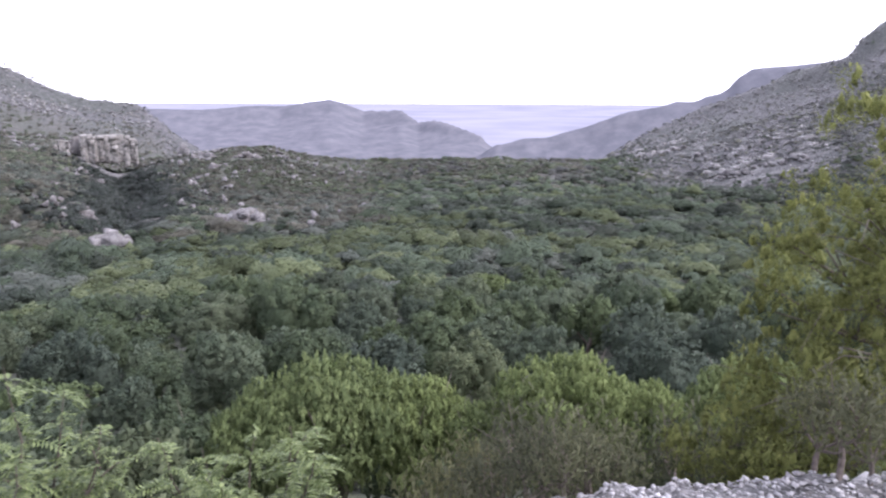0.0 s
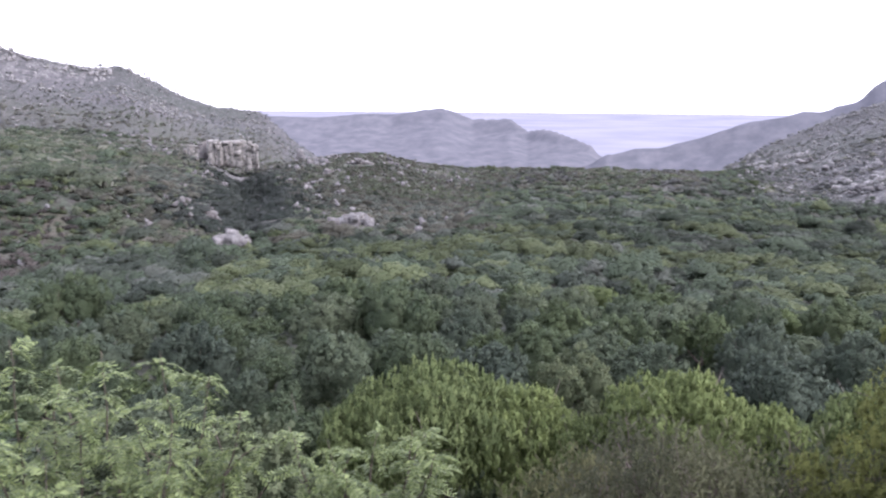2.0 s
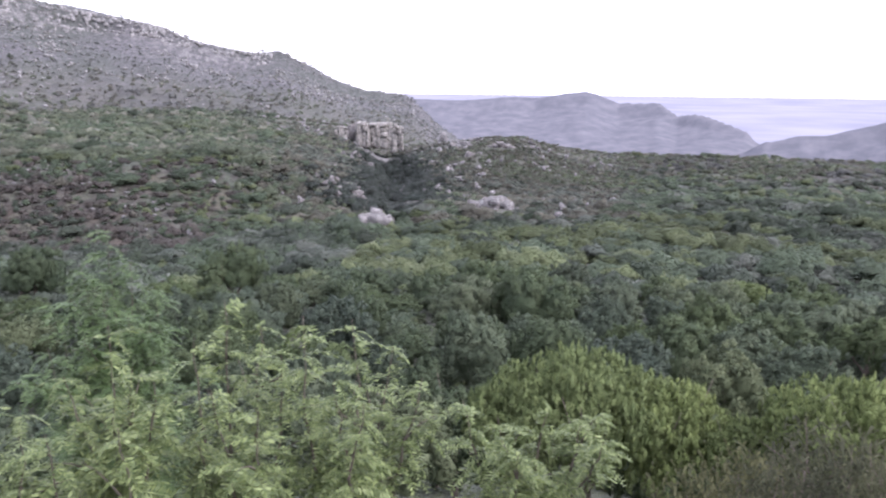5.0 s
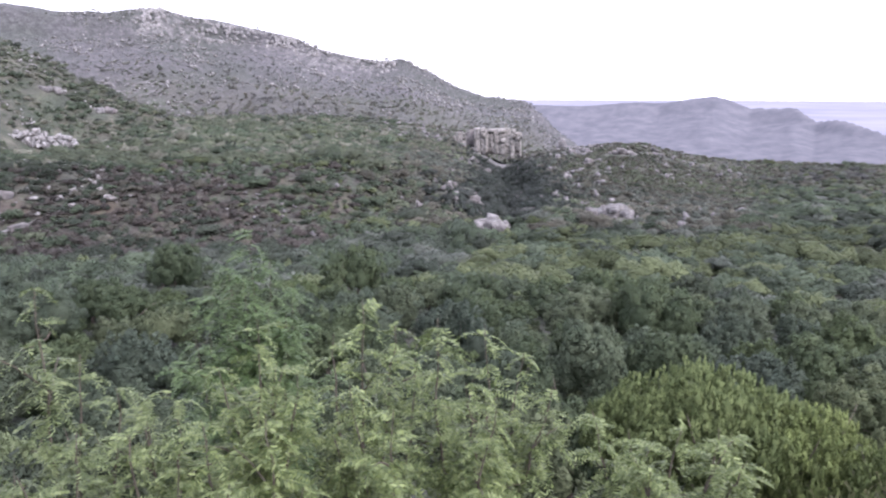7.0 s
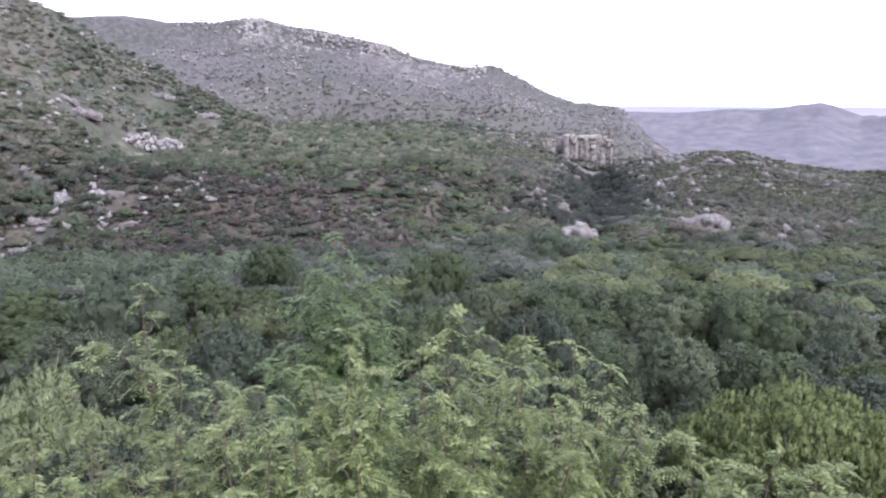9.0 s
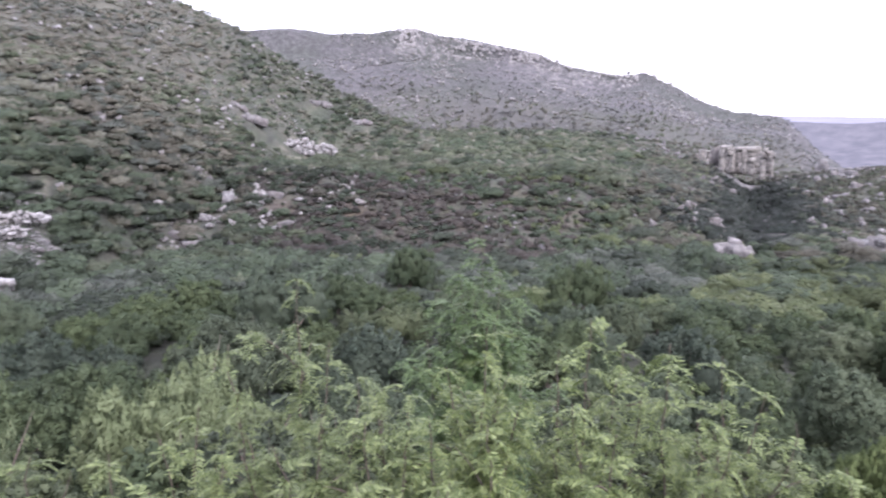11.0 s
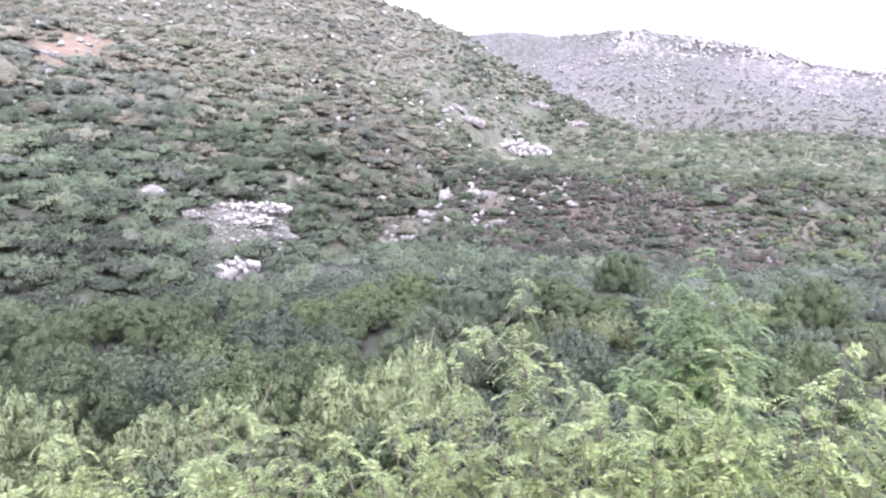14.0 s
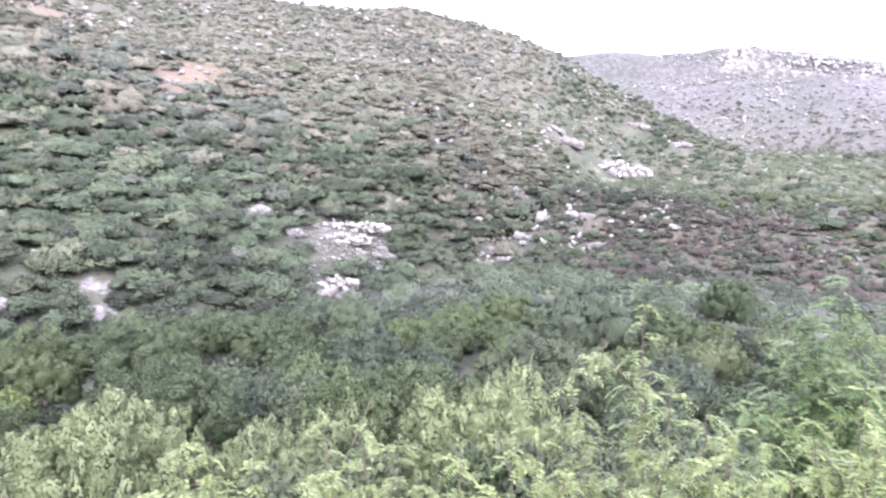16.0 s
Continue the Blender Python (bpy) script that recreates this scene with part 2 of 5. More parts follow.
# ---------------------------------------------------------------- the land
# Each landform: bearing, range of the foot, range of the crest, elevation of the crest in degrees.
NEAR_HILL = ((48, 195, 205, -2.9), (51.6, 175, 220, -1.14), (56, 160, 235, 1.2), (59.3, 145, 245, 3.2), (62.6, 128, 252, 5.15), (66.3, 110, 258, 6.95),
             (69.6, 98, 260, 8.2), (75, 82, 262, 9.2), (80, 74, 262, 9.35), (85, 68, 262, 9.6), (95, 58, 255, 10.55), (110, 50, 240, 11.6), (150, 60, 260, 9.1))
MESA = ((14, 430, 500, -5.6), (18, 410, 520, -4.4), (20.6, 380, 540, -2.6), (22.5, 350, 550, -0.7), (25.9, 340, 555, -0.21), (28.5, 335, 560, 0.86), (31.2, 330, 560, 2.17), (32.4, 330, 560, 2.77),
        (33.8, 330, 560, 2.46), (35.6, 330, 560, 2.75), (39, 330, 560, 3.63), (40.6, 330, 560, 4.32), (45.5, 330, 565, 5.06), (48.2, 330, 570, 5.5),
        (50, 330, 570, 6.1), (51.2, 330, 570, 6), (53.8, 330, 570, 5.6), (57, 330, 570, 5.65), (62, 330, 560, 5.75), (90, 330, 560, 5.35))
RIGHT_HILL = ((-150, 150, 380, 6.0), (-60, 110, 380, 10.0), (-36, 150, 400, 8.0), (-30.7, 165, 410, 5.3), (-29.6, 168, 412, 4.2), (-28.6, 172, 415, 2.8),
              (-25.4, 190, 420, 1.7), (-21.8, 225, 420, 0.3), (-19.5, 250, 420, -0.75), (-17.2, 275, 415, -1.85), (-14.6, 300, 400, -3.2), (-12.5, 330, 390, -4.7))
CENTRE_RIDGE = ((-3.9, 650, 790, -3.9), (-3, 650, 800, -3.0), (-1.6, 650, 820, -2.5), (-0.3, 650, 845, -1.95), (0.6, 650, 860, -1.8), (1.9, 640, 885, -2.0),
                (2.6, 640, 900, -1.5), (3.3, 640, 920, -1.0), (4.3, 640, 930, -1.05), (6.3, 640, 950, -1.08), (7.9, 640, 950, -0.45), (8.8, 640, 950, -0.18),
                (9.9, 640, 950, -0.35), (12.9, 640, 960, -0.78), (15, 640, 960, -0.74), (18.3, 640, 960, -1.05), (20.7, 640, 960, -1.02), (23, 640, 960, -0.9), (40, 640, 960, -1.0))
RIGHT_RIDGE = ((-60, 600, 800, 3.0), (-28, 600, 780, 2.5), (-25, 600, 780, 2.15), (-22.8, 600, 780, 2.0), (-22.1, 600, 775, 1.7), (-21.4, 600, 770, 0.7),
               (-19.5, 610, 760, -0.1), (-17.1, 620, 750, -0.4), (-15.1, 630, 745, -0.95), (-13.4, 640, 740, -1.2), (-11.3, 650, 735, -2.3), (-7.9, 660, 730, -3.0),
               (-4.3, 670, 720, -3.6), (-3.0, 680, 720, -4.4))
VALLEY_R = (0, 2.3, 3.2, 5, 8, 12, 20, 35, 60, 100, 150, 250, 320, 430, 640, 900, 4900)
VALLEY_Z = (0, 0, -0.6, -2.3, -4.7, -6.8, -9.7, -12.2, -14.8, -18.2, -21.2, -24.8, -26.2, -44, -66, -68, -40)


def valley(r):
    return np.interp(r, VALLEY_R, VALLEY_Z)


def landform(keys, bearing, r, cap=0.0, power=1.1, back=0.45):
    """A hill with a foot and a crest; cap: the share of its height that is a cliff below the crest."""
    k = np.array(keys)
    foot, crest, up = (np.interp(bearing, k[:, 0], k[:, i]) for i in (1, 2, 3))
    top, low = EYE + crest * np.tan(np.radians(up)), valley(foot)
    s = (r - foot) / (crest - foot)
    c = np.clip(s, 0, 1)
    rise = c ** power * (1 - cap) + cap * smooth(0.86, 0.93, c)
    z = low + (top - low) * rise - np.clip(r - crest, 0, None) * back
    z = np.where(s < 0, low + np.clip(top - low, 8, None) * 1.2 * s, z)
    inside = smooth(k[0, 0] - 3, k[0, 0], bearing) * smooth(k[-1, 0] + 3, k[-1, 0], bearing)
    return np.where(inside > 0, z - (1 - inside) * 60, -400)


def apron_edge(bearing):
    return 0.12 * fbm(np.asarray(bearing) / 2.5, np.zeros(np.shape(bearing)), 3, 19) * smooth(0, -6, bearing) + np.interp(bearing, (-140, -100, -34, -29, -24, -18, -8, 0), (2.3, 3.5, 3.55, 3.38, 3.18, 2.98, 2.7, 2.3))


def ravine_axis(r):
    return np.interp(r, (100, 115, 150, 200, 260), (25.6, 25.0, 23.8, 23.9, 24.5))


def land(bearing, r, detail=True):
    """Height of the ground at a bearing and range (arrays)."""
    bearing, r = np.broadcast_arrays(np.asarray(bearing, float), np.asarray(r, float))
    x, y = -r * np.sin(np.radians(bearing)), r * np.cos(np.radians(bearing))
    # the stony apron where the camera stands is wider to the right
    z = valley(r - (apron_edge(bearing) - 2.3) * smooth(12, 5, r))
    # green shelf above the reddish bank, cut off by the ravine
    shelf = np.interp(bearing, (24.6, 26.2, 28, 32, 38, 62, 75, 90), (0, 0.35, 0.62, 0.8, 1, 1, 0.4, 0))
    front = np.interp(bearing, (23, 30, 40, 52, 62, 80), (110, 104, 92, 86, 88, 90))
    level = -10.6 + (r - 140) * 0.004
    z = z + np.clip(level - z, 0, None) * shelf * smooth(front, front + 44, r) * smooth(450, 360, r)
    # spur on the valley's far side
    z = z + 8.0 * np.exp(-((bearing - 15.5) / 6.0) ** 2 - ((r - 265) / 75) ** 2)
    z = np.maximum(z, landform(NEAR_HILL, bearing, r, power=1.0))
    z = np.maximum(z, landform(MESA, bearing, r, cap=0.13, power=1.05))
    z = np.maximum(z, landform(RIGHT_HILL, bearing, r, cap=0.1, power=1.25))
    # the ravine: a V with a steep and a gentle side
    off = np.radians(bearing - ravine_axis(r)) * r
    floor = np.interp(r, (100, 112, 128, 150, 220, 258, 268), (-10, -18.5, -22.5, -25.5, -28.5, -25.5, 30))
    wall = floor + np.where(off > 0, 0.7, 0.85) * np.clip(np.abs(off) - 1.5, 0, None)
    z = np.where((r > 100) & (r < 268), np.minimum(z, wall), z)
    # the hillside goes on rising behind the track
    behind = smooth(112, 150, np.abs(bearing))
    z = z * (1 - behind) + behind * 0.16 * np.clip(r - 3.5, 0, None)
    if detail:
        rough = np.clip(r / 120, 0.02, 1.5)
        z = z + rough * (1.6 * fbm(x / 31, y / 31, 4, 3) + 0.5 * fbm(x / 6.0, y / 6.0, 3, 9))
    return z


def far_land(bearing, r):
    bearing, r = np.broadcast_arrays(np.asarray(bearing, float), np.asarray(r, float))
    x, y = -r * np.sin(np.radians(bearing)), r * np.cos(np.radians(bearing))
    hills = np.maximum(landform(CENTRE_RIDGE, bearing, r, cap=0.12, power=1.3, back=0.6), landform(RIGHT_RIDGE, bearing, r, cap=0.08, power=1.2, back=0.6))
    up = np.degrees(np.arctan2(hills - EYE, r))
    crest = np.interp(bearing, *np.array([(k[0], k[3]) for k in RIGHT_RIDGE[1:-1] + CENTRE_RIDGE]).T)
    below = np.clip((crest - up) / 1.2, 0, 1)
    gullies = np.abs(fbm(x / 55, y / 120, 5, 31)) * 4 * below * smooth(600, 680, r)
    hills = hills - gullies + 1.0 * fbm(x / 25, y / 25, 4, 5) + 0.3 * fbm(x / 8, y / 8, 2, 6) + 1.0
    flat = valley(r) - 1.0
    return np.maximum(flat, hills), ((flat >= hills) & (r > 1050)).astype(float)


def place(bearing, r, up=0.0):
    """A point of the plan, on the ground."""
    a = math.radians(bearing)
    return Vector((-r * math.sin(a), r * math.cos(a), float(land(bearing, r)) + up))


def sheet(bearings, ranges):
    b, r = np.meshgrid(bearings, ranges)
    n, m = len(ranges), len(bearings)
    i, j = np.meshgrid(np.arange(n - 1), np.arange(m - 1), indexing="ij")
    k = (i * m + j).ravel()
    return b.ravel(), r.ravel(), np.c_[k, k + 1, k + m + 1, k + m]


# How much bare stone or red earth the ground shows, by place
ROCKY_SPOTS = ((80.3, 88, 8.0, 0.24), (81.8, 77, 4.5, 0.24), (78.6, 93, 4.0, 0.22), (63, 184, 7, 0.06), (67.5, 106, 6, 0.3), (-24.5, 240, 22, 0.32), (-19, 310, 18, 0.24),
               (38, 540, 70, 0.14), (50, 545, 40, 0.16), (30, 480, 80, 0.1), (25.6, 262, 6, 0.5), (89, 165, 14, 0.22), (-26, 330, 60, 0.16), (51, 430, 40, 0.14), (98.9, 62, 1.9, 0.6), (99.3, 66, 1.7, 0.55))
EARTH_SPOTS = ((91.8, 139, 8.5, 1.0), (90.6, 146, 6, 0.9), (100.5, 181, 5.0, 0.9), (52, 112, 9, 0.1), (46, 116, 8, 0.1), (56, 110, 6, 0.1), (103, 100, 12, 0.2))


def spots(table, bearing, r):
    x, y = -r * np.sin(np.radians(bearing)), r * np.cos(np.radians(bearing))
    total = np.zeros_like(x)
    for b, d, size, amount in table:
        px, py = -d * math.sin(math.radians(b)), d * math.cos(math.radians(b))
        wob = 1 + 0.5 * fbm(x / size * 1.7, y / size * 1.7, 3, 77)
        total = np.maximum(total, amount * np.exp(-((x - px) ** 2 + (y - py) ** 2) / (size * wob) ** 2))
    return total


# Colours of the plant cover; gorge holds dark bushes plus the ravine's shade
PALETTE = {
    "green": ((0.040, 0.054, 0.036), (0.059, 0.077, 0.052)), "dark": ((0.029, 0.037, 0.028), (0.041, 0.050, 0.038)), "grey": ((0.058, 0.068, 0.057), (0.083, 0.092, 0.080)),
    # dusty, umber and shelf: dry or olive leaves, paled further in colour for haze
    "yellow": ((0.057, 0.071, 0.036), (0.079, 0.095, 0.051)), "brown": ((0.046, 0.042, 0.039), (0.068, 0.060, 0.055)), "dusty": ((0.088, 0.092, 0.072), (0.124, 0.126, 0.103)),
    "hazy_heath": ((0.061, 0.064, 0.063), (0.091, 0.093, 0.091)), "gorge": ((0.023, 0.029, 0.025), (0.035, 0.040, 0.036)), "shelf": ((0.055, 0.067, 0.045), (0.082, 0.095, 0.066)),
    "spur": ((0.060, 0.060, 0.049), (0.086, 0.084, 0.069)), "umber": ((0.083, 0.081, 0.064), (0.114, 0.110, 0.090)),
}
NAMES = ("green", "dark", "grey", "yellow", "brown", "dusty", "hazy_heath", "gorge", "shelf", "spur", "umber")


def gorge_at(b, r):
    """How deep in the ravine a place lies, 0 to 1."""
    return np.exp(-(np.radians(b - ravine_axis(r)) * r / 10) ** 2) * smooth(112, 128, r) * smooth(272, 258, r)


def tints(bearing, r, x, y, g):
    """Plant colours by zone: green valley floor, reddish bank, dusty hillsides tinted for haze, ravine darkened for
    shade.
    """
    n = fbm(x / 22, y / 22, 3, 51) + 0.35 * g.standard_normal(len(x))
    bank = smooth(33, 42, bearing) * smooth(66, 58, bearing) * smooth(84, 94, r) * smooth(140, 126, r)
    slope = np.maximum(smooth(56, 68, bearing) * smooth(85, 145, r), smooth(300, 380, r))
    slope = np.maximum(slope, smooth(-13, -18, bearing) * smooth(190, 260, r))
    lush = smooth(-10, -2, bearing) * smooth(31, 26, bearing) * smooth(54, 62, r) * smooth(106, 90, r)
    spur = smooth(3, 8, bearing) * smooth(40, 30, bearing) * smooth(98, 116, r)
    u = g.uniform(0, 1, len(x))
    kind = np.where(n > 0.5, 3, np.where(n > -0.08, 0, np.where(n > -0.5, 1, 2)))
    kind = np.where((bearing > 57) & (kind == 3), np.where(n > 0.6, 8, 0), kind)
    kind = np.where((bearing > 57) & (kind == 2) & (g.uniform(0, 1, len(x)) < 0.6), 0, kind)
    kind = np.where(u < slope * 0.97, np.where(n > 0.45, 8, np.where(n > 0.0, 5, np.where(n > -0.45, 10, 2))), kind)
    kind = np.where(u < spur * 0.9, np.where(n > 0.3, 8, np.where(n > -0.45, 9, 2)), kind)
    kind = np.where(u < bank * 0.9, np.where(n > 0.5, 0, np.where(n > -0.15, 4, np.where(n > -0.3, 9, 1))), kind)
    kind = np.where(u < lush * 0.8, np.where(n > -0.2, 3, 0), kind)
    # the valley mouth takes haze-tinted tones, so its far edge stays soft
    mouth = smooth(-14, -10, bearing) * smooth(10, 6, bearing) * smooth(190, 260, r)
    kind = np.where(u < mouth * 0.85, np.where(n > 0.2, 8, np.where(n > -0.3, 9, 6)), kind)
    far = np.maximum(smooth(320, 350, r), smooth(-13, -18, bearing) * smooth(190, 250, r))
    kind = np.where(u < far * 0.9, np.where(n > 0.45, 5, 6), kind)
    kind = np.where((u < smooth(335, 350, r) * smooth(500, 420, r) * 0.8) & (bearing > 15), np.where(n > 0.35, 8, np.where(n > -0.3, 9, 6)), kind)
    shelf = smooth(30, 36, bearing) * smooth(70, 58, bearing) * smooth(128, 142, r) * smooth(345, 325, r)
    kind = np.where(u < shelf * 0.9, np.where(n > -0.15, 8, np.where(n > -0.45, 5, 0)), kind)
    # ravine plants and soil: dark bushes, with the ravine's shade put in their colour
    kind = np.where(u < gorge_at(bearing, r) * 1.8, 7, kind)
    lo, hi = (np.array([PALETTE[k][i] for k in NAMES])[kind] for i in (0, 1))
    return (lo + (hi - lo) * g.uniform(0, 1, (len(x), 1))) * ((1 + 0.38 * fbm(x / 48, y / 48, 2, 71)) * g.uniform(0.74, 1.26, len(x)))[:, None]


bearings = np.r_[np.arange(-38, 110, 0.44), np.arange(112, 320, 4), 322]
ranges = np.r_[0.02, np.arange(0.6, 12, 0.4), np.geomspace(12, 640, 160)]
b, r, quads = sheet(bearings, ranges)
rad = np.radians(b)
b = np.where(b > 180, b - 360, b)
height = land(b, r)
stony = spots(ROCKY_SPOTS, b, r) + 0.04 * smooth(330, 480, r) + 0.03 * smooth(140, 230, r) * smooth(55, 65, b)
k = np.array(MESA)
share = (r - np.interp(b, k[:, 0], k[:, 1])) / (np.interp(b, k[:, 0], k[:, 2]) - np.interp(b, k[:, 0], k[:, 1]))
rim = smooth(0.82, 0.87, share) * smooth(1.0, 0.95, share) * smooth(33, 35.5, b) * smooth(52, 50.5, b)
stony = stony + 0.07 * rim
pad = np.interp(b, (-180, -12, 8, 70, 100, 180), (4.6, 4.6, 2.9, 2.9, 4.2, 4.6)) + 0.7 * fbm(-r * np.sin(rad) / 0.8, r * np.cos(rad) / 0.8, 3, 23)
stony = stony + 0.5 * smooth(pad, pad - 1.0, r)
ground = mesh_object("ground", np.c_[-r * np.sin(rad), r * np.cos(rad), height], quads[:, ::-1], GROUND, smooth=True,
                     attrs=(("tint", tints(b, r, -r * np.sin(rad), r * np.cos(rad), np.random.default_rng(12))), ("hazy_heath", np.maximum(smooth(315, 345, r) * (1 - 0.5 * smooth(490, 430, r) * smooth(15, 18, b)), smooth(-13, -17, b) * smooth(180, 230, r))), ("rocky", stony), ("earth", np.clip(spots(EARTH_SPOTS, b, r) + 0.3 * smooth(33, 40, b) * smooth(66, 60, b) * smooth(92, 98, r) * smooth(134, 124, r) * smooth(0.1, 0.5, fbm(-r * np.sin(rad) / 7, r * np.cos(rad) / 7, 3, 83)), 0, 1))))
tagged(ground, "dry stony valley ground rising into limestone hills", "ground", kind="structure")

bearings = np.r_[np.arange(-45, 30, 0.19), np.arange(30, 315, 5), 315]
ranges = np.r_[np.arange(600, 980, 9), np.geomspace(980, 4900, 24)]
b, r, quads = sheet(bearings, ranges)
rad = np.radians(b)
height, flat = far_land(b, r)
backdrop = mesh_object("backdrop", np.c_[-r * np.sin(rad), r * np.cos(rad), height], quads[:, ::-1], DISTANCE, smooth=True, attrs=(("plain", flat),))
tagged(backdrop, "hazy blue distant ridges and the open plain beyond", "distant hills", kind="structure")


# ---------------------------------------------------------------- plants: shapes
rng = np.random.default_rng(7)


def unit(v):
    return v / np.linalg.norm(v, axis=-1, keepdims=True)


def lobes_of(rng, count, spread=0.6, height=1.0, small=1.0):
    """Lobes heaped into a dome: wide and low at the rim, higher in the middle."""
    a, d = rng.uniform(0, 6.28, count), np.sqrt(rng.uniform(0, 1, count)) * spread
    top = np.sqrt(np.clip(1 - (d / 0.98) ** 2, 0, 1))
    rad = rng.uniform(0.28, 0.46, count) * small
    z = np.maximum(top * rng.uniform(0.55, 0.95, count) * height - rad * 0.2, rad * 0.55)
    return np.c_[d * np.cos(a), d * np.sin(a), z], rad


def leaves_on(rng, centres, radii, count, size, droop=0.0, slim=1.0, inside=0.62):
    """Leaf sprays on the upper and outer sides of a crown's lobes: corners, faces, and normals as round as the crown."""
    which = rng.choice(len(centres), count, p=radii ** 2 / (radii ** 2).sum())
    d = unit(rng.standard_normal((count, 3)) + (0, 0, 0.12))
    p = centres[which] + d * radii[which, None] * rng.uniform(inside ** 2, 1.25, (count, 1)) ** 0.5
    n = unit(d + 0.2 * rng.standard_normal((count, 3)) + (0, 0, 0.15))
    n = np.where((n * d).sum(1, keepdims=True) < 0, -n, n)
    a = np.cross(n, rng.standard_normal((count, 3)))
    if droop:
        a = unit(a) + (0, 0, -droop)
    a = unit(a)
    c = unit(np.cross(n, a))
    s = size * rng.uniform(0.6, 1.4, (count, 1))
    c = c * slim
    v = np.stack((p + a * s, p - a * s * 0.6 + c * s * 0.7, p - a * s * 0.6 - c * s * 0.7), 1)
    soft = unit(d + 0.3 * n + 0.4 * unit(p - (0, 0, 0.1)))
    v = v.reshape(-1, 3)
    v[:, 2] = np.maximum(v[:, 2], 0.02)
    return v, np.arange(len(v)).reshape(-1, 3), np.repeat(soft, 3, 0)


def tube(points, radii, sides=5):
    """A tapered limb through points."""
    points = np.asarray(points, float)
    along = unit(np.gradient(points, axis=0))
    side = unit(np.cross(along, (0.31, 0.17, 0.93)) + 1e-6)
    other = np.cross(along, side)
    ang = np.arange(sides) * 2 * math.pi / sides
    ring = np.cos(ang)[None, :, None] * side[:, None] + np.sin(ang)[None, :, None] * other[:, None]
    v = (points[:, None] + ring * np.asarray(radii)[:, None, None]).reshape(-1, 3)
    i, j = np.meshgrid(np.arange(len(points) - 1), np.arange(sides), indexing="ij")
    k, l = i * sides + j, i * sides + (j + 1) % sides
    return v, np.stack((k, l, l + sides, k + sides), -1).reshape(-1, 4)


def stems_of(rng, centres, thick):
    """A short trunk that forks into a limb for every lobe."""
    fork = np.array((0.03, -0.02, 0.16))
    out = [tube([(0, 0, -2.2), (0.02, -0.01, -0.6), (0.01, 0, 0.04), fork], (thick * 1.3, thick * 1.15, thick, thick * 0.9), 7)]
    for c in centres[:5]:
        mid = fork + (c - fork) * 0.5 + rng.uniform(-0.07, 0.07, 3)
        out.append(tube([fork, mid, c], (thick * 0.6, thick * 0.4, thick * 0.12), 4))
        for _ in range(1):
            tip = c + unit(rng.standard_normal(3) + (0, 0, 0.4)) * 0.4
            out.append(tube([mid, (mid + tip) / 2 + rng.uniform(-0.04, 0.04, 3), tip], (thick * 0.3, thick * 0.2, thick * 0.05), 4))
    return joined(out)


def icosphere(detail):
    bm = bmesh.new()
    bmesh.ops.create_icosphere(bm, subdivisions=detail, radius=1.0)
    v = np.array([p.co[:] for p in bm.verts])
    f = np.array([[p.index for p in q.verts] for q in bm.faces])
    bm.free()
    return v, f


ICO = {d: icosphere(d) for d in (1, 2)}


def lump(g, detail):
    """A ragged rounded mass of foliage of unit radius, and its soft normals."""
    v, f = ICO[detail]
    way = unit(g.standard_normal((5, 3)))
    swell = (np.clip(v @ way.T, 0, 1) ** 4 * g.uniform(-0.15, 0.3, 5)).sum(1)
    return v * (0.92 + swell + 0.16 * g.standard_normal(len(v)))[:, None], f, v


def octahedron():
    v = np.array(((1, 0, 0), (-1, 0, 0), (0, 1, 0), (0, -1, 0), (0, 0, 1), (0, 0, -1)), float)
    return v, np.array(((0, 2, 4), (2, 1, 4), (1, 3, 4), (3, 0, 4), (2, 0, 5), (1, 2, 5), (3, 1, 5), (0, 3, 5)))


ICO[0] = octahedron()


def spiky(g, detail):
    """A tuft of foliage: points thrust out unevenly, drooping at the rim."""
    v, f = ICO[detail]
    q = v @ np.array(Euler(g.uniform(0, 6.28, 3)).to_matrix()).T
    w = q * (g.uniform(0.4, 1.6, len(q)) if detail else g.uniform(0.6, 1.4, len(q)))[:, None]
    w[:, 2] = w[:, 2] * 0.85 - 0.2 * np.hypot(w[:, 0], w[:, 1]) ** 2
    return w, f, q


TUFTS = {d: [spiky(np.random.default_rng(700 + 10 * d + i), d) for i in range(12)] for d in (0, 1)}


def tufts_on(g, centres, radii, count, size, detail=1, low=-0.25, hang=1.0):
    """Tufts of foliage over the outer skin of a crown's lobes: corners, faces and soft normals."""
    which = g.choice(len(centres), count * 2, p=radii ** 2 / (radii ** 2).sum())
    d = unit(g.standard_normal((count * 2, 3)) + (0, 0, 0.3))
    p = centres[which] + d * radii[which, None] * g.uniform(0.75, 1.08, (count * 2, 1))
    gap = np.linalg.norm(p[:, None] - centres[None], axis=2) / radii
    gap[np.arange(len(p)), which] = 9
    out = np.flatnonzero((gap.min(1) > 0.82) & (d[:, 2] > low) & (p[:, 2] > 0.08))[:count]
    pieces, norms = [], []
    for i in out:
        v, f, n = TUFTS[detail][g.integers(12)]
        v = v * size * g.uniform(0.5, 1.5) * g.uniform(0.75, 1.3, 3) * (hang ** -0.5, hang ** -0.5, hang) + p[i]
        pieces.append((np.maximum(v, (-9, -9, 0.02)), f))
        norms.append(unit(0.75 * n + 0.55 * d[i] + 0.25 * unit(p[i])))
    v, f = joined(pieces)
    return v, f, np.concatenate(norms)


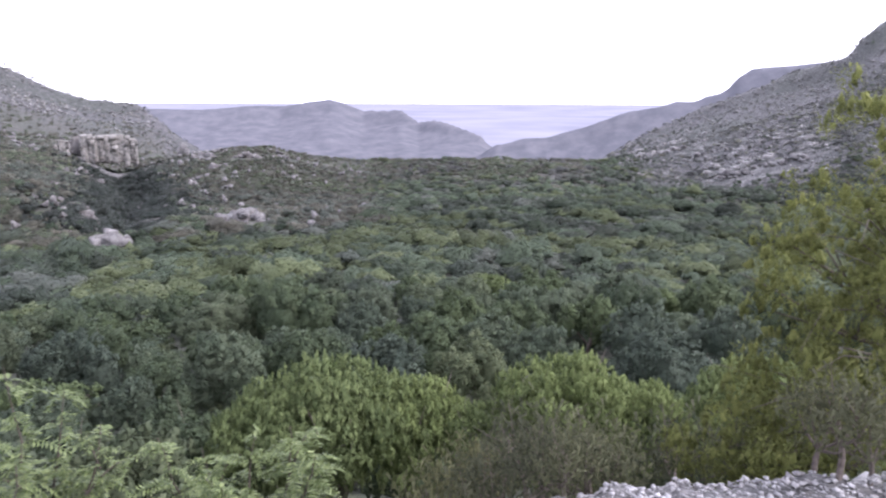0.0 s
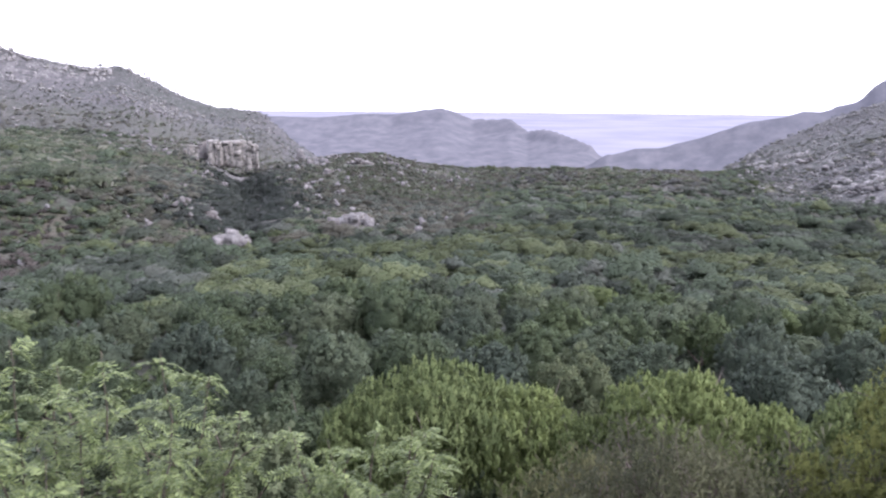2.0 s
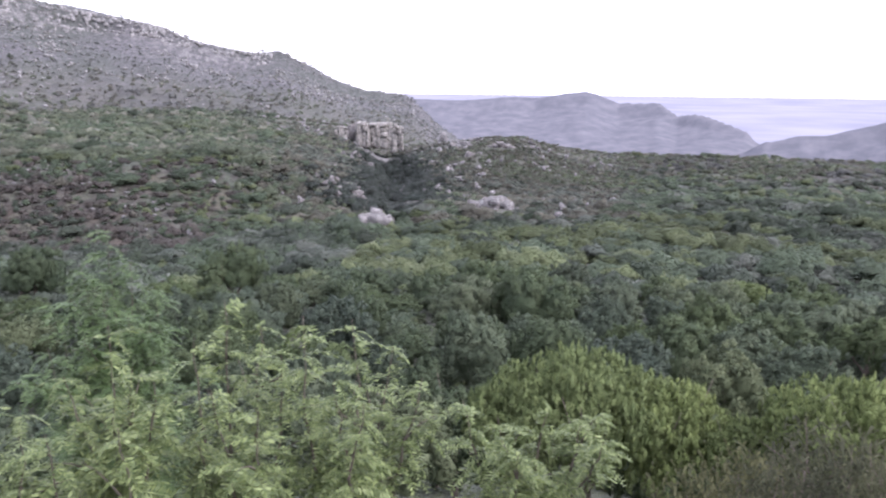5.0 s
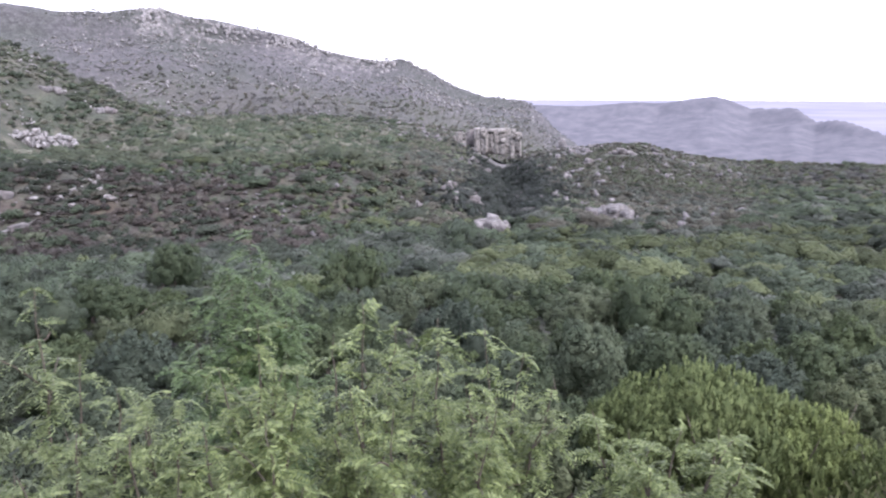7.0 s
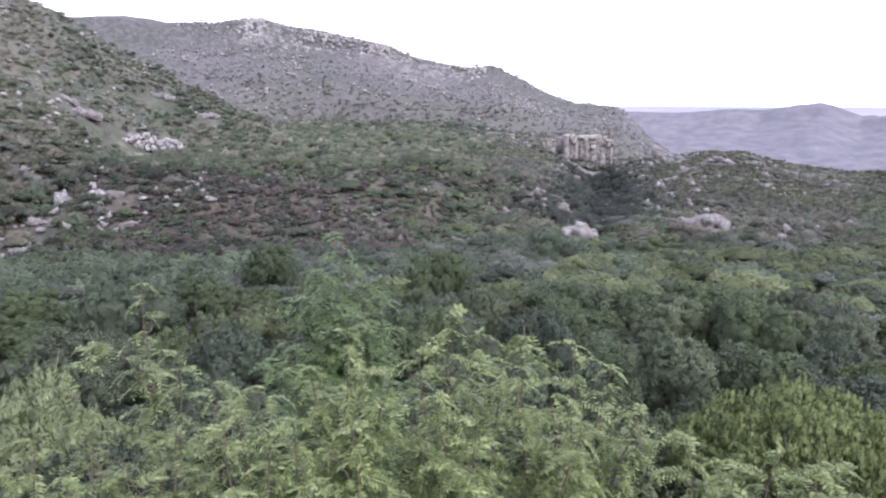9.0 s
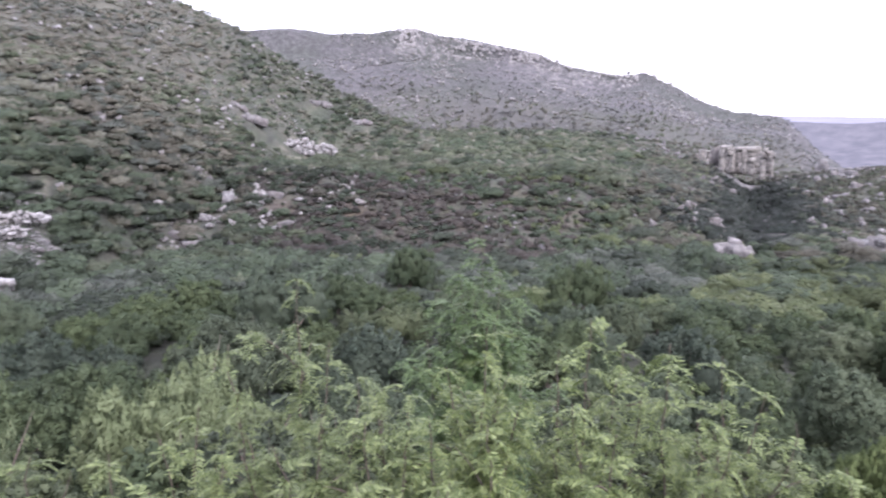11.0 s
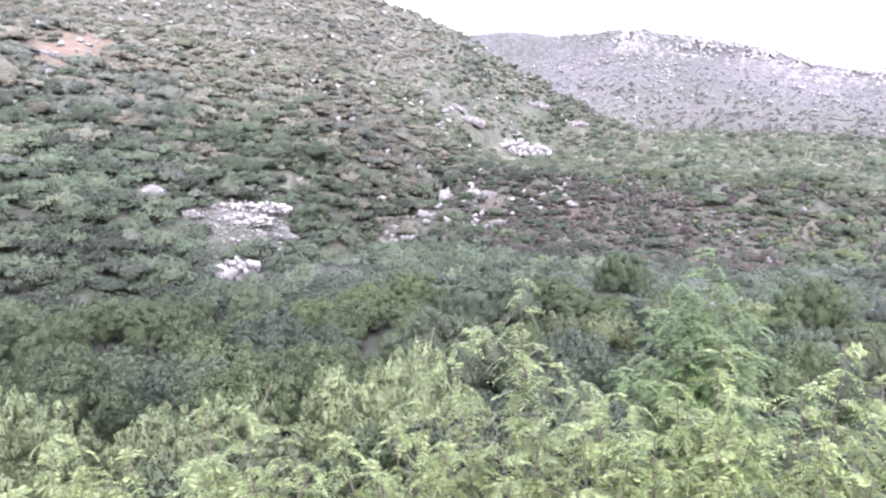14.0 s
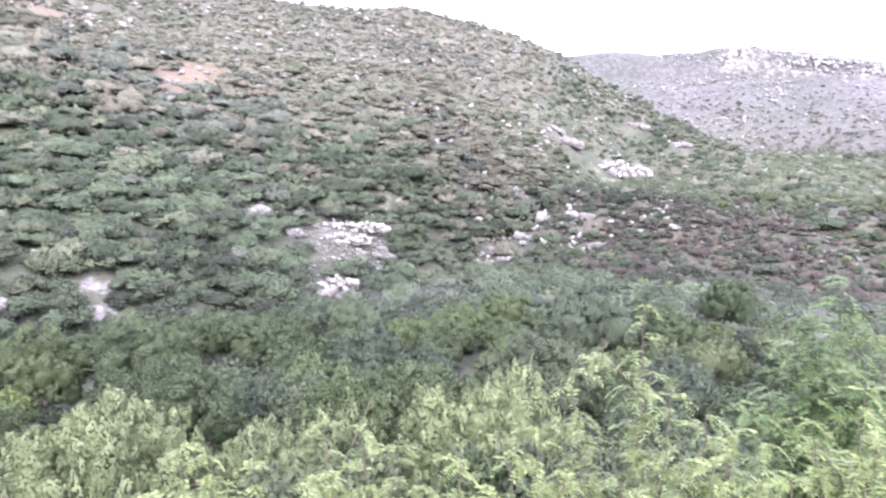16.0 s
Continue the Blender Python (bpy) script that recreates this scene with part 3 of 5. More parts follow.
def full_crown(g, c, rr, count, size, droop=0.0, slim=1.0, inner=0.6, detail=1, low=0.0, tufts=0, tuft=0.12):
    """Tufts and leaf sprays over dense ragged foliage; returns corners, faces and normals."""
    pieces, norms = [], []
    if count:
        v, f, n = leaves_on(g, c, rr, count, size, droop, slim)
        pieces, norms = [(v, f)], [n]
    if tufts:
        v, f, n = tufts_on(g, c, rr, tufts, tuft, 0, hang=1 + 0.7 * droop)
        pieces.append((v, f))
        norms.append(n)
    for centre, radius in zip(c, rr):
        if inner <= 0:
            continue
        v, f, n = lump(g, detail)
        v = v * radius * inner + centre
        v[:, 2] = np.maximum(v[:, 2], low)
        pieces.append((v, f))
        norms.append(unit(n + 0.5 * unit(v - (0, 0, 0.1))))
    v, f = joined(pieces)
    return v, f, np.concatenate(norms)


# ---------------------------------------------------------------- plants: trees that can be told apart
TREES = {}


def tree_model(kind, name, label, leaf, count, size, lobes, height=1.0, droop=0.0, seed=1, slim=0.8, inner=0.38, small=1.0, detail=1, tufts=0, tuft=0.12):
    """One bush or tree of unit spread, kept aside as the first of its kind."""
    g = np.random.default_rng(seed)
    c, rr = lobes_of(g, lobes, 0.66, height, small)
    root = tagged(new(name), label, "tree" if "tree" in name else "shrub", {"soft": "bushes below the track", "pale": "bushes below the track", "sage": "bushes below the track", "green": "bushes below the track", "dry": "dry shrubs at the edge"}.get(kind, "trees of the valley thicket"))
    mesh_object("trunk", *stems_of(g, c, 0.045), BARK, root)
    v, f, n = full_crown(g, c, rr, count, size, droop, slim, inner, detail, tufts=tufts, tuft=tuft)
    mesh_object("crown", v, f, leaf, root, normals=n)
    TREES.setdefault(kind, []).append([root, False])


def plant(kind, bearing, r, spread, tall=None, which=None):
    """Sets a plant of a kind at a place of the plan; spread: half its width, tall: its height."""
    kind = kind + "_far" if r > 38 and kind + "_far" in TREES else kind
    model = TREES[kind][rng.integers(len(TREES[kind])) if which is None else which]
    tall = tall or spread * 1.5
    lift = max(0.0, tall - 1.7 * spread)
    m = Matrix.Translation(place(bearing, r, lift)) @ Matrix.Rotation(rng.uniform(0, 6.28), 4, "Z")
    if model[1]:
        ob = copy_thing(model[0], m)
    else:
        ob, model[1] = model[0], True
        ob.matrix_basis = m
    ob.scale = (spread, spread * rng.uniform(0.88, 1.12), min(tall / 1.25, spread * 1.36))
    return ob


for i in range(3):
    for far, leaves, size, tufts, tuft in (("", 1000, 0.026, 380, 0.075), ("_far", 400, 0.036, 190, 0.1)):
        more = dict(inner=0.72, tufts=tufts, tuft=tuft)
        tree_model("dark" + far, "leafy_tree", "dark green leafy thorn tree standing in the valley scrub", DARK_LEAF, leaves, size, 16, seed=10 + i, **more)
        tree_model("slate" + far, "thorn_tree", "dark slate-green thorn tree with a low rounded crown", SLATE_LEAF, leaves, size, 16, seed=15 + i, **more)
        tree_model("grey" + far, "feathery_tree", "grey-green feathery acacia tree with a rounded crown", GREY_LEAF, leaves, size * 1.1, 17, seed=20 + i, height=0.95, slim=0.6, **more)
        tree_model("olive" + far, "scrub_bush", "olive green scrub bush growing on the slope", OLIVE_LEAF, leaves, size, 15, seed=30 + i, **more)
        tree_model("yellow" + far, "feathery_bush", "fresh green feathery bush in the valley", LIME_LEAF, leaves, size, 16, seed=80 + i, **more)
for i in range(2):
    tree_model("soft", "feathery_bush", "soft yellow-green feathery bush with fine drooping leaves", YELLOW_LEAF, 11000, 0.02, 90, droop=0.9, seed=40 + i, slim=0.28, inner=0.44, small=0.5, tufts=2600, tuft=0.03)
    tree_model("pale", "leafy_bush", "pale olive leafy bush below the track", OLIVE_LEAF, 3000, 0.024, 55, seed=50 + i, slim=0.55, inner=0.6, small=0.58, tufts=360, tuft=0.06)
    tree_model("sage", "leafy_bush", "pale sage-green bush with fine leaves on the bank", SAGE_LEAF, 5000, 0.02, 60, droop=0.4, seed=55 + i, slim=0.35, inner=0.55, small=0.56, tufts=520, tuft=0.055)
    tree_model("green", "leafy_bush", "deep green leafy bush below the track", DARK_LEAF, 3000, 0.024, 55, seed=60 + i, slim=0.55, inner=0.6, small=0.58, tufts=360, tuft=0.06)
for i in range(2):
    tree_model("large", "leafy_tree", "large dark green thorn tree with a billowing crown", DARK_LEAF, 1500, 0.024, 46, seed=90 + i, inner=0.7, small=0.62, tufts=420, tuft=0.065)
tree_model("dry", "dry_shrub", "half-bare brown shrub with small dry leaves", DRY_LEAF, 620, 0.075, 34, droop=0.9, seed=70, slim=0.32, inner=0, small=0.75)

# bushes on the bank just below the viewpoint: kind, bearing, range, half width, height
NEAR_BUSHES = (
    ("soft", 8.8, 9.4, 1.75, 4.1), ("soft", 14.2, 9.2, 1.3, 3.6), ("soft", 3.2, 9.3, 1.3, 3.6), ("green", 10.5, 7.4, 0.7, 1.5), ("soft", -10.4, 8.7, 1.3, 3.8), ("soft", -5.0, 8.9, 0.95, 3.1), ("soft", -16.2, 8.8, 1.1, 3.5), ("pale", -20.5, 8.6, 0.9, 3.0),
    ("dry", -5.5, 5.2, 0.62, 1.5), ("dry", -12.0, 5.0, 0.55, 1.2), ("dry", 0.5, 5.6, 0.6, 1.5), ("dry", -20.0, 5.6, 0.6, 1.5), ("dry", -7.5, 4.0, 0.42, 1.0), ("dry", -13.0, 3.9, 0.36, 0.75), ("dry", -2.5, 4.3, 0.45, 1.1), ("dry", -33.5, 3.7, 0.3, 0.55), ("dry", -9.0, 3.35, 0.3, 0.5), ("dry", -12.5, 3.3, 0.25, 0.42), ("dry", -5.0, 3.5, 0.35, 0.6), ("dry", -10.8, 3.15, 0.26, 0.45), ("dry", -14.6, 3.35, 0.24, 0.36), ("dry", -29.8, 3.5, 0.28, 0.55), ("dry", -31.6, 3.4, 0.3, 0.6),
    ("green", 2.5, 11.5, 1.3, 3.2), ("green", 20.0, 11.0, 1.4, 3.4), ("pale", 26.0, 8.5, 1.2, 3.2), ("green", 31.0, 11.5, 1.5, 3.6),
    ("pale", 36.0, 8.0, 1.1, 3.4), ("green", 48.0, 10.5, 1.4, 3.6), ("green", 51.0, 7.2, 0.9, 2.8), ("pale", 66.0, 7.6, 1.1, 3.0),
    ("green", 73.0, 7.8, 1.0, 2.9), ("pale", 58.0, 9.6, 1.2, 3.4), ("pale", 83.0, 8.6, 1.1, 3.0), ("pale", 90.0, 8.8, 1.2, 3.0), ("dry", 95.0, 6.5, 0.9, 2.2),
    ("dry", 101.0, 6.0, 0.8, 1.9), ("dry", 106.0, 6.2, 0.8, 2.0), ("sage", 71.0, 12.4, 2.2, 5.0), ("sage", 65.8, 11.6, 1.2, 3.6), ("green", 78.2, 14.5, 1.3, 3.0), ("sage", 85.8, 12.6, 1.9, 4.3), ("sage", 91.0, 13.2, 1.5, 3.8), ("green", 95.2, 13.6, 1.5, 3.4), ("sage", 101.0, 12.8, 2.0, 5.0), ("green", 60.0, 14.0, 1.6, 3.6), ("pale", 13.0, 13.5, 1.5, 3.4),
    ("soft", -26.0, 7.6, 1.0, 3.2), ("pale", -28.0, 11, 1.6, 4.0), ("dry", -26.0, 5.0, 0.5, 1.1), ("pale", -3.0, 12.5, 1.4, 3.2), ("soft", -12.0, 12.5, 1.4, 3.4),
)
for spec in NEAR_BUSHES:
    plant(*spec)

# trees of the valley that stand out
VALLEY_TREES = (
    ("grey", 17.4, 27, 2.2, 5.0), ("dark", 11.6, 29, 2.0, 4.4), ("grey", 4.6, 26, 2.2, 4.3), ("dark", 1.0, 31, 2.2, 4.4), ("dark", -6.3, 33, 2.4, 5.0), ("grey", 6.8, 37, 1.8, 4.0),
    ("large", -15.2, 42, 2.9, 6.0), ("grey", -18.2, 29, 2.4, 4.4), ("dark", -21.0, 46, 2.6, 5.4), ("grey", -23.0, 36, 2.4, 5.0), ("dark", -27.0, 40, 2.8, 6.0),
    ("dark", 93.5, 27, 2.4, 5.0), ("dark", 97.0, 31, 2.3, 5.0), ("dark", 75.6, 26, 2.2, 4.6), ("dark", 82.0, 25, 2.0, 4.2), ("dark", 70.0, 25, 2.1, 4.2), ("olive", 65.5, 30, 2.6, 5.6),
    ("grey", 61.5, 42, 3.2, 7.2), ("grey", 54.5, 34, 2.4, 4.2), ("large", 88.0, 46, 3.2, 5.6), ("large", 91.5, 50, 3.0, 5.4), ("large", 95.0, 47, 3.0, 5.2), ("dark", 97.5, 40, 2.8, 6.0),
    ("dark", 45.0, 38, 2.6, 5.0), ("grey", -3.9, 31, 1.9, 4.4), ("dark", 51.0, 62, 3.0, 6.0), ("dark", 37.0, 55, 2.8, 5.6),
)
taken = [(place(s[1], s[2]).xy, s[3]) for s in NEAR_BUSHES + VALLEY_TREES]
for kind, bearing, r, size, tall in VALLEY_TREES:
    plant(kind, bearing, r, size, tall * 0.85)

# the rest of the thicket, plant by plant
STONY_CLEARINGS = ((98.9, 58, 1.8), (82.5, 58, 2.0), (104.9, 56, 3.0))
clear = [(place(b_, r_).xy, s_) for b_, r_, s_ in STONY_CLEARINGS]


def thicket(count, tries, near, far, lo, hi):
    made = 0
    for _ in range(tries):
        if made >= count:
            break
        bearing, r = rng.uniform(-36, 109), math.sqrt(rng.uniform(near ** 2, far ** 2))
        size = rng.uniform(lo, hi)
        p = place(bearing, r).xy
        if any((p - q).length < 0.8 * (size + s) for q, s in taken) or any((p - q).length < s for q, s in clear):
            continue
        taken.append((p, size))
        patch = float(fbm(p.x / 18, p.y / 18, 2, 41)) + 0.25 * rng.standard_normal() + (0.2 if bearing < 35 else 0)
        kind = "yellow" if patch > 0.26 else "olive" if patch > 0.1 else "dark" if patch > -0.4 else "grey"
        if bearing < 20 and kind not in ("grey", "yellow") and rng.uniform() < 0.12:
            kind = "slate"
        if bearing > 55 and kind in ("olive", "yellow") and rng.uniform() < 0.65:
            kind = "dark"
        if r < 23:
            kind = {"slate": "green", "dark": "green", "grey": "pale", "olive": "pale", "yellow": "soft" if bearing < 40 else "pale"}[kind]
        plant(kind, bearing, r, size, size * rng.uniform(1.25, 1.9))
        made += 1


thicket(44, 700, 13, 26, 1.1, 1.9)
thicket(225, 3400, 24, 54, 1.4, 2.7)

# a model that was never set out is taken away again
for models in TREES.values():
    for root, used in models:
        if not used:
            for ob in list(root.children) + [root]:
                bpy.data.objects.remove(ob)

# ---------------------------------------------------------------- plants: scrub beyond, too many to count
def scrub_forms(seed, tufts, each, detail, count=9):
    """Spreading shrubs: ragged tufts heaped into a low dome, with loose sprays."""
    forms = []
    for i in range(count):
        g = np.random.default_rng(seed + i)
        c, rr = lobes_of(g, 6, 0.62, 0.85, 1.1)
        p = lobes_of(g, tufts, 0.7, 0.9)[0]
        p[0] = (0.1, 0, 0.5)
        pieces, norms = [], []
        for j in range(tufts):
            v, f, n = TUFTS[detail][g.integers(12)]
            w = v * g.uniform(0.6, 1.3) * float(np.interp(tufts, (1, 3, 6, 14, 20), (0.85, 0.58, 0.45, 0.33, 0.27))) * g.uniform(0.8, 1.25, 3) + p[j]
            pieces.append((np.maximum(w, (-9, -9, 0.0)), f))
            norms.append(unit(0.75 * n + 0.4 * unit(p[j]) + (0, 0, 0.3)))
        if each:
            v, f, n = leaves_on(g, c, rr, each, 0.08 if tufts > 5 else 0.14, inside=0.85)
            pieces.append((v, f))
            norms.append(n)
        forms.append((*joined(pieces), np.concatenate(norms)))
    return forms


def scrub(name, label, forms, p, size, tall, tint):
    """One sheet of scrub: p (n, 3), half widths, heights and colours."""
    g = np.random.default_rng(len(p))
    which = g.integers(len(forms), size=len(p))
    vs, fs, ts, ns, n = [], [], [], [], 0
    for i, (v, f, nn) in enumerate(forms):
        m = which == i
        a = g.uniform(0, 6.28, m.sum())
        ca, sa = np.cos(a)[:, None], np.sin(a)[:, None]
        x = (v[:, 0] * ca - v[:, 1] * sa) * size[m, None]
        y = (v[:, 0] * sa + v[:, 1] * ca) * size[m, None] * g.uniform(0.8, 1.2, (m.sum(), 1))
        z = v[:, 2] * tall[m, None] / 1.25
        w = np.stack((x, y, z), -1) + p[m][:, None]
        vs.append(w.reshape(-1, 3))
        ns.append(np.stack((nn[:, 0] * ca - nn[:, 1] * sa, nn[:, 0] * sa + nn[:, 1] * ca, np.broadcast_to(nn[:, 2], (m.sum(), len(v)))), -1).reshape(-1, 3))
        fs.append((f[None] + (np.arange(m.sum()) * len(v))[:, None, None] + n).reshape(-1, 3))
        ts.append(np.repeat(tint[m], len(v), 0))
        n += m.sum() * len(v)
    ob = mesh_object(name, np.concatenate(vs), np.concatenate(fs), SCRUB, attrs=(("tint", np.concatenate(ts)),), normals=np.concatenate(ns))
    return tagged(ob, label, "scrub", kind="stuff")


def scatter(count, near, far, seed, keep):
    """Places spread evenly over a sector of the land, thinned by keep()."""
    g = np.random.default_rng(seed)
    bearing, r = g.uniform(-34, 109, count), np.sqrt(g.uniform(near ** 2, far ** 2, count))
    x, y = -r * np.sin(np.radians(bearing)), r * np.cos(np.radians(bearing))
    ok = g.uniform(0, 1, count) < keep(bearing, r, x, y)
    bearing, r, x, y = bearing[ok], r[ok], x[ok], y[ok]
    return bearing, r, np.c_[x, y, land(bearing, r)], g


# pale rocks that break the slopes: bearing, range, width, height, number of stones
OUTCROPS = (
    (65.6, 131, 4.2, 3.4, 9), (64.8, 120, 3.2, 2.6, 7), (61.6, 118, 2.4, 2.8, 4), (66.6, 112, 3.4, 2.0, 8), (69.1, 106, 3.4, 2.0, 8),
    (67.9, 103, 3.2, 1.9, 8), (63.7, 183, 6, 2.2, 9), (62.6, 178, 5, 3.0, 10), (57.7, 214, 6, 2.6, 8), (54.3, 212, 6, 2.6, 8), (79.0, 86, 5, 1.0, 14),
    (81.5, 74, 4.2, 2.0, 10), (83.6, 73, 1.6, 2.2, 4), (87, 89, 3.4, 2.2, 6), (84.9, 86, 3.6, 1.6, 7), (76.8, 104, 2.4, 1.6, 4), (72.7, 137, 3.6, 1.8, 5), (93.1, 125, 3.4, 2.2, 5),
    (77.4, 100, 3.0, 1.6, 5), (82.3, 82, 4.0, 0.9, 8), (16.2, 121, 8, 3.6, 30), (14.2, 116, 4, 1.4, 6), (-19, 318, 16, 3.0, 16), (-20.4, 295, 12, 2.6, 12), (-22.3, 246, 13, 3.8, 18),
    (-26, 240, 24, 3.6, 26), (-22.5, 164, 4, 2.0, 6), (-24.8, 95, 3, 1.2, 4), (-12.6, 89, 1.6, 1.2, 2), (18.7, 252, 5, 3.2, 10), (17.3, 262, 5, 2.8, 9), (18.2, 240, 4.5, 3.2, 9), (15.3, 228, 9, 2.6, 20), (18.8, 200, 4, 3.4, 8), (17.4, 214, 4, 3.4, 7),
    (70.5, 165, 4, 1.6, 5), (25.7, 236, 5, 2.4, 6), (25.1, 195, 4, 2.0, 5), (24.5, 150, 2.5, 1.6, 4), (20.6, 215, 4, 2.4, 6), (12.4, 250, 6, 1.8, 6), (9.6, 262, 5, 1.6, 5), (31.5, 300, 8, 1.8, 8),
)
OTHER_ROCKS = ((59.1, 181, 15, 4), (25.5, 107, 5.6, 3), (105.4, 62, 2.6, 3), (103.4, 70, 2.4, 2), (60.6, 106, 1.5, 2), (26.9, 136, 2.4, 3), (93, 134, 2.4, 2.2), (25.6, 262, 24, 4), (99.2, 65, 1.8, 2.5), (80.2, 91, 9.5, 1.6), (80.8, 87, 6.5, 1.6), (81.4, 76, 4.0, 1.8))


def rock_clear(b, r):
    """The ground on and just in front of the rocks, where nothing tall grows."""
    total = np.zeros(np.shape(b))
    for spec in OUTCROPS + OTHER_ROCKS:
        if spec[2] < 1.7:
            continue
        across, along = np.radians(b - spec[0]) * spec[1], r - spec[1]
        total = np.maximum(total, (1.0 if spec[2] > 4.5 else 0.7) * ((np.abs(across) < spec[2] * 0.5 + 0.6) & (along < 1.5) & (along > -2 - spec[3] * 2.0)))
    return total


def bank_at(b, r):
    """The steep reddish bank and the low-grown spur."""
    bank = smooth(31, 38, b) * smooth(67, 60, b) * smooth(88, 96, r) * smooth(140, 128, r)
    spur = smooth(3, 8, b) * smooth(36, 30, b) * smooth(104, 122, r) * smooth(340, 320, r)
    return bank, spur


def growth(b, r):
    bank, spur = bank_at(b, r)
    gorge = gorge_at(b, r)
    bank, spur = bank * (1 - gorge), spur * (1 - gorge)
    hill = np.maximum(smooth(54, 60, b) * smooth(118, 165, r), smooth(-13, -18, b) * smooth(190, 240, r))
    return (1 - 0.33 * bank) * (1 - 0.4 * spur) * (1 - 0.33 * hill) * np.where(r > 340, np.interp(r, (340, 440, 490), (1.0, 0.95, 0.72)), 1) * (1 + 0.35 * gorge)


def bare(b, r):
    return spots(ROCKY_SPOTS, b, r) * 1.5 + spots(EARTH_SPOTS, b, r) * 1.15 + 1.0 * rock_clear(b, r)


# name, label, nearest and farthest range, number, tufts, loose leaves, detail, half widths, share kept, flatness
ZONES = (
    ("undergrowth", "low mixed shrubs filling the ground between the trees", 17, 60, 650, 13, 14, 0, 0.6, 1.5, 0.97, 1.2),
    ("valley_scrub", "dense mixed green scrub covering the valley floor", 53, 160, 4700, 11, 12, 0, 1.4, 3.0, 0.99, 0.92),
    ("hillfoot_scrub", "full rounded green bushes crowding the foot of the hill", 56, 172, 6600, 20, 18, 0, 1.15, 2.8, 1.0, 1.1),
    ("slope_scrub", "low dusty shrubs between the taller bushes on the slopes", 66, 170, 9500, 4, 4, 0, 0.7, 1.5, 0.99, 1.15),
    ("hillside_scrub", "dusty green scrub dotted over the slopes", 155, 335, 17000, 3, 2, 0, 1.0, 2.3, 0.99, 1.05),
    ("hill_brush", "small dry brush between the shrubs on the hillsides", 155, 335, 38000, 1, 3, 0, 0.6, 1.25, 0.99, 1.1),
    ("hilltop_scrub", "low grey-green scrub between pale rocks on the mesa", 330, 572, 28000, 1, 2, 0, 0.8, 2.0, 0.97, 0.9),
    ("bank_brush", "low dry brush on the reddish bank and the spur", 86, 255, 40000, 3, 0, 0, 0.65, 1.5, 0.97, 1.2),
)
for i, (name, label, near, far, count, tufts, each, detail, lo, hi, share, flat) in enumerate(ZONES):
    bearing, r, p, g = scatter(count, near, far, 90 + i, lambda b, r, x, y: np.clip(share - bare(b, r) + (0.25 if far > 500 else 0.12) * fbm(x / 14, y / 14, 2, 61), 0, 1) * (~((b > -13) & (b < 17) & (r > 345))) * ((b > 6) | (name != "slope_scrub")) * ((b > 55) | (name != "hillfoot_scrub")) * (((b > 3) & (r < 300)) | (b < -12) | (name != "hill_brush")) * ((sum(bank_at(b, r)) > 0.3) | (name != "bank_brush")) * (1 - (0.45 * bank_at(b, r)[0] if name in ("valley_scrub", "slope_scrub") else 0)))
    half = lo + (hi - lo) * g.uniform(0, 1, len(r)) ** 1.5
    half = np.where(g.uniform(0, 1, len(r)) < 0.1, half * 1.35, half) * growth(bearing, r)
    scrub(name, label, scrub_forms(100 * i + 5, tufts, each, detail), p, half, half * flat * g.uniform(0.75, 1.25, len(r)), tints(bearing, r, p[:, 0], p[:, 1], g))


# ---------------------------------------------------------------- rocks
def hulls(seed, count=6, points=16, blocky=False, worn=0.72):
    """Angular boulders of unit radius: broken rounded stones, or blocks with worn corners."""
    made = []
    for i in range(count):
        g = np.random.default_rng(seed + i)
        if blocky:
            corner = np.array([(x, y, z) for x in (-1, 1) for y in (-1, 1) for z in (-1, 1)], float) * g.uniform(worn - 0.22, 1.1, (8, 3))
            q = np.concatenate([corner * np.where(np.arange(3) == k, 1, g.uniform(worn, min(worn + 0.2, 0.98), (8, 3))) for k in range(3)])
        else:
            q = unit(g.standard_normal((points, 3))) * g.uniform(0.75, 1.1, (points, 1))
        bm = bmesh.new()
        for p in q:
            bm.verts.new(p)
        bmesh.ops.convex_hull(bm, input=bm.verts)
        bmesh.ops.delete(bm, geom=[v for v in bm.verts if not v.link_faces], context="VERTS")
        bmesh.ops.triangulate(bm, faces=bm.faces)
        bm.verts.index_update()
        made.append((np.array([v.co[:] for v in bm.verts]), np.array([[v.index for v in f.verts] for f in bm.faces])))
        bm.free()
    return made


ROUND = hulls(300)
BLOCKY = hulls(320, blocky=True)
CHIPS = hulls(340, points=9)
SHARP = hulls(360, blocky=True, worn=0.9)


def stone_meshes(name, shapes, mat):
    out = []
    for v, f in shapes:
        ob = mesh_object(name, v, f, mat)
        out.append(ob.data)
        bpy.data.objects.remove(ob)
    return out


STONES = {"round": stone_meshes("stone", ROUND, LIMESTONE), "block": stone_meshes("stone", BLOCKY, LIMESTONE), "white": stone_meshes("stone", BLOCKY, WHITE_STONE), "cliff": stone_meshes("stone", BLOCKY, CLIFF_STONE), "cream": stone_meshes("stone", SHARP, CREAM_STONE)}


def stone(parent, kind, at, size, turn):
    ob = new("stone", STONES[kind][rng.integers(6)])
    ob.parent = parent
    ob.matrix_basis = Matrix.LocRotScale(at, Euler(turn), size)
    return ob


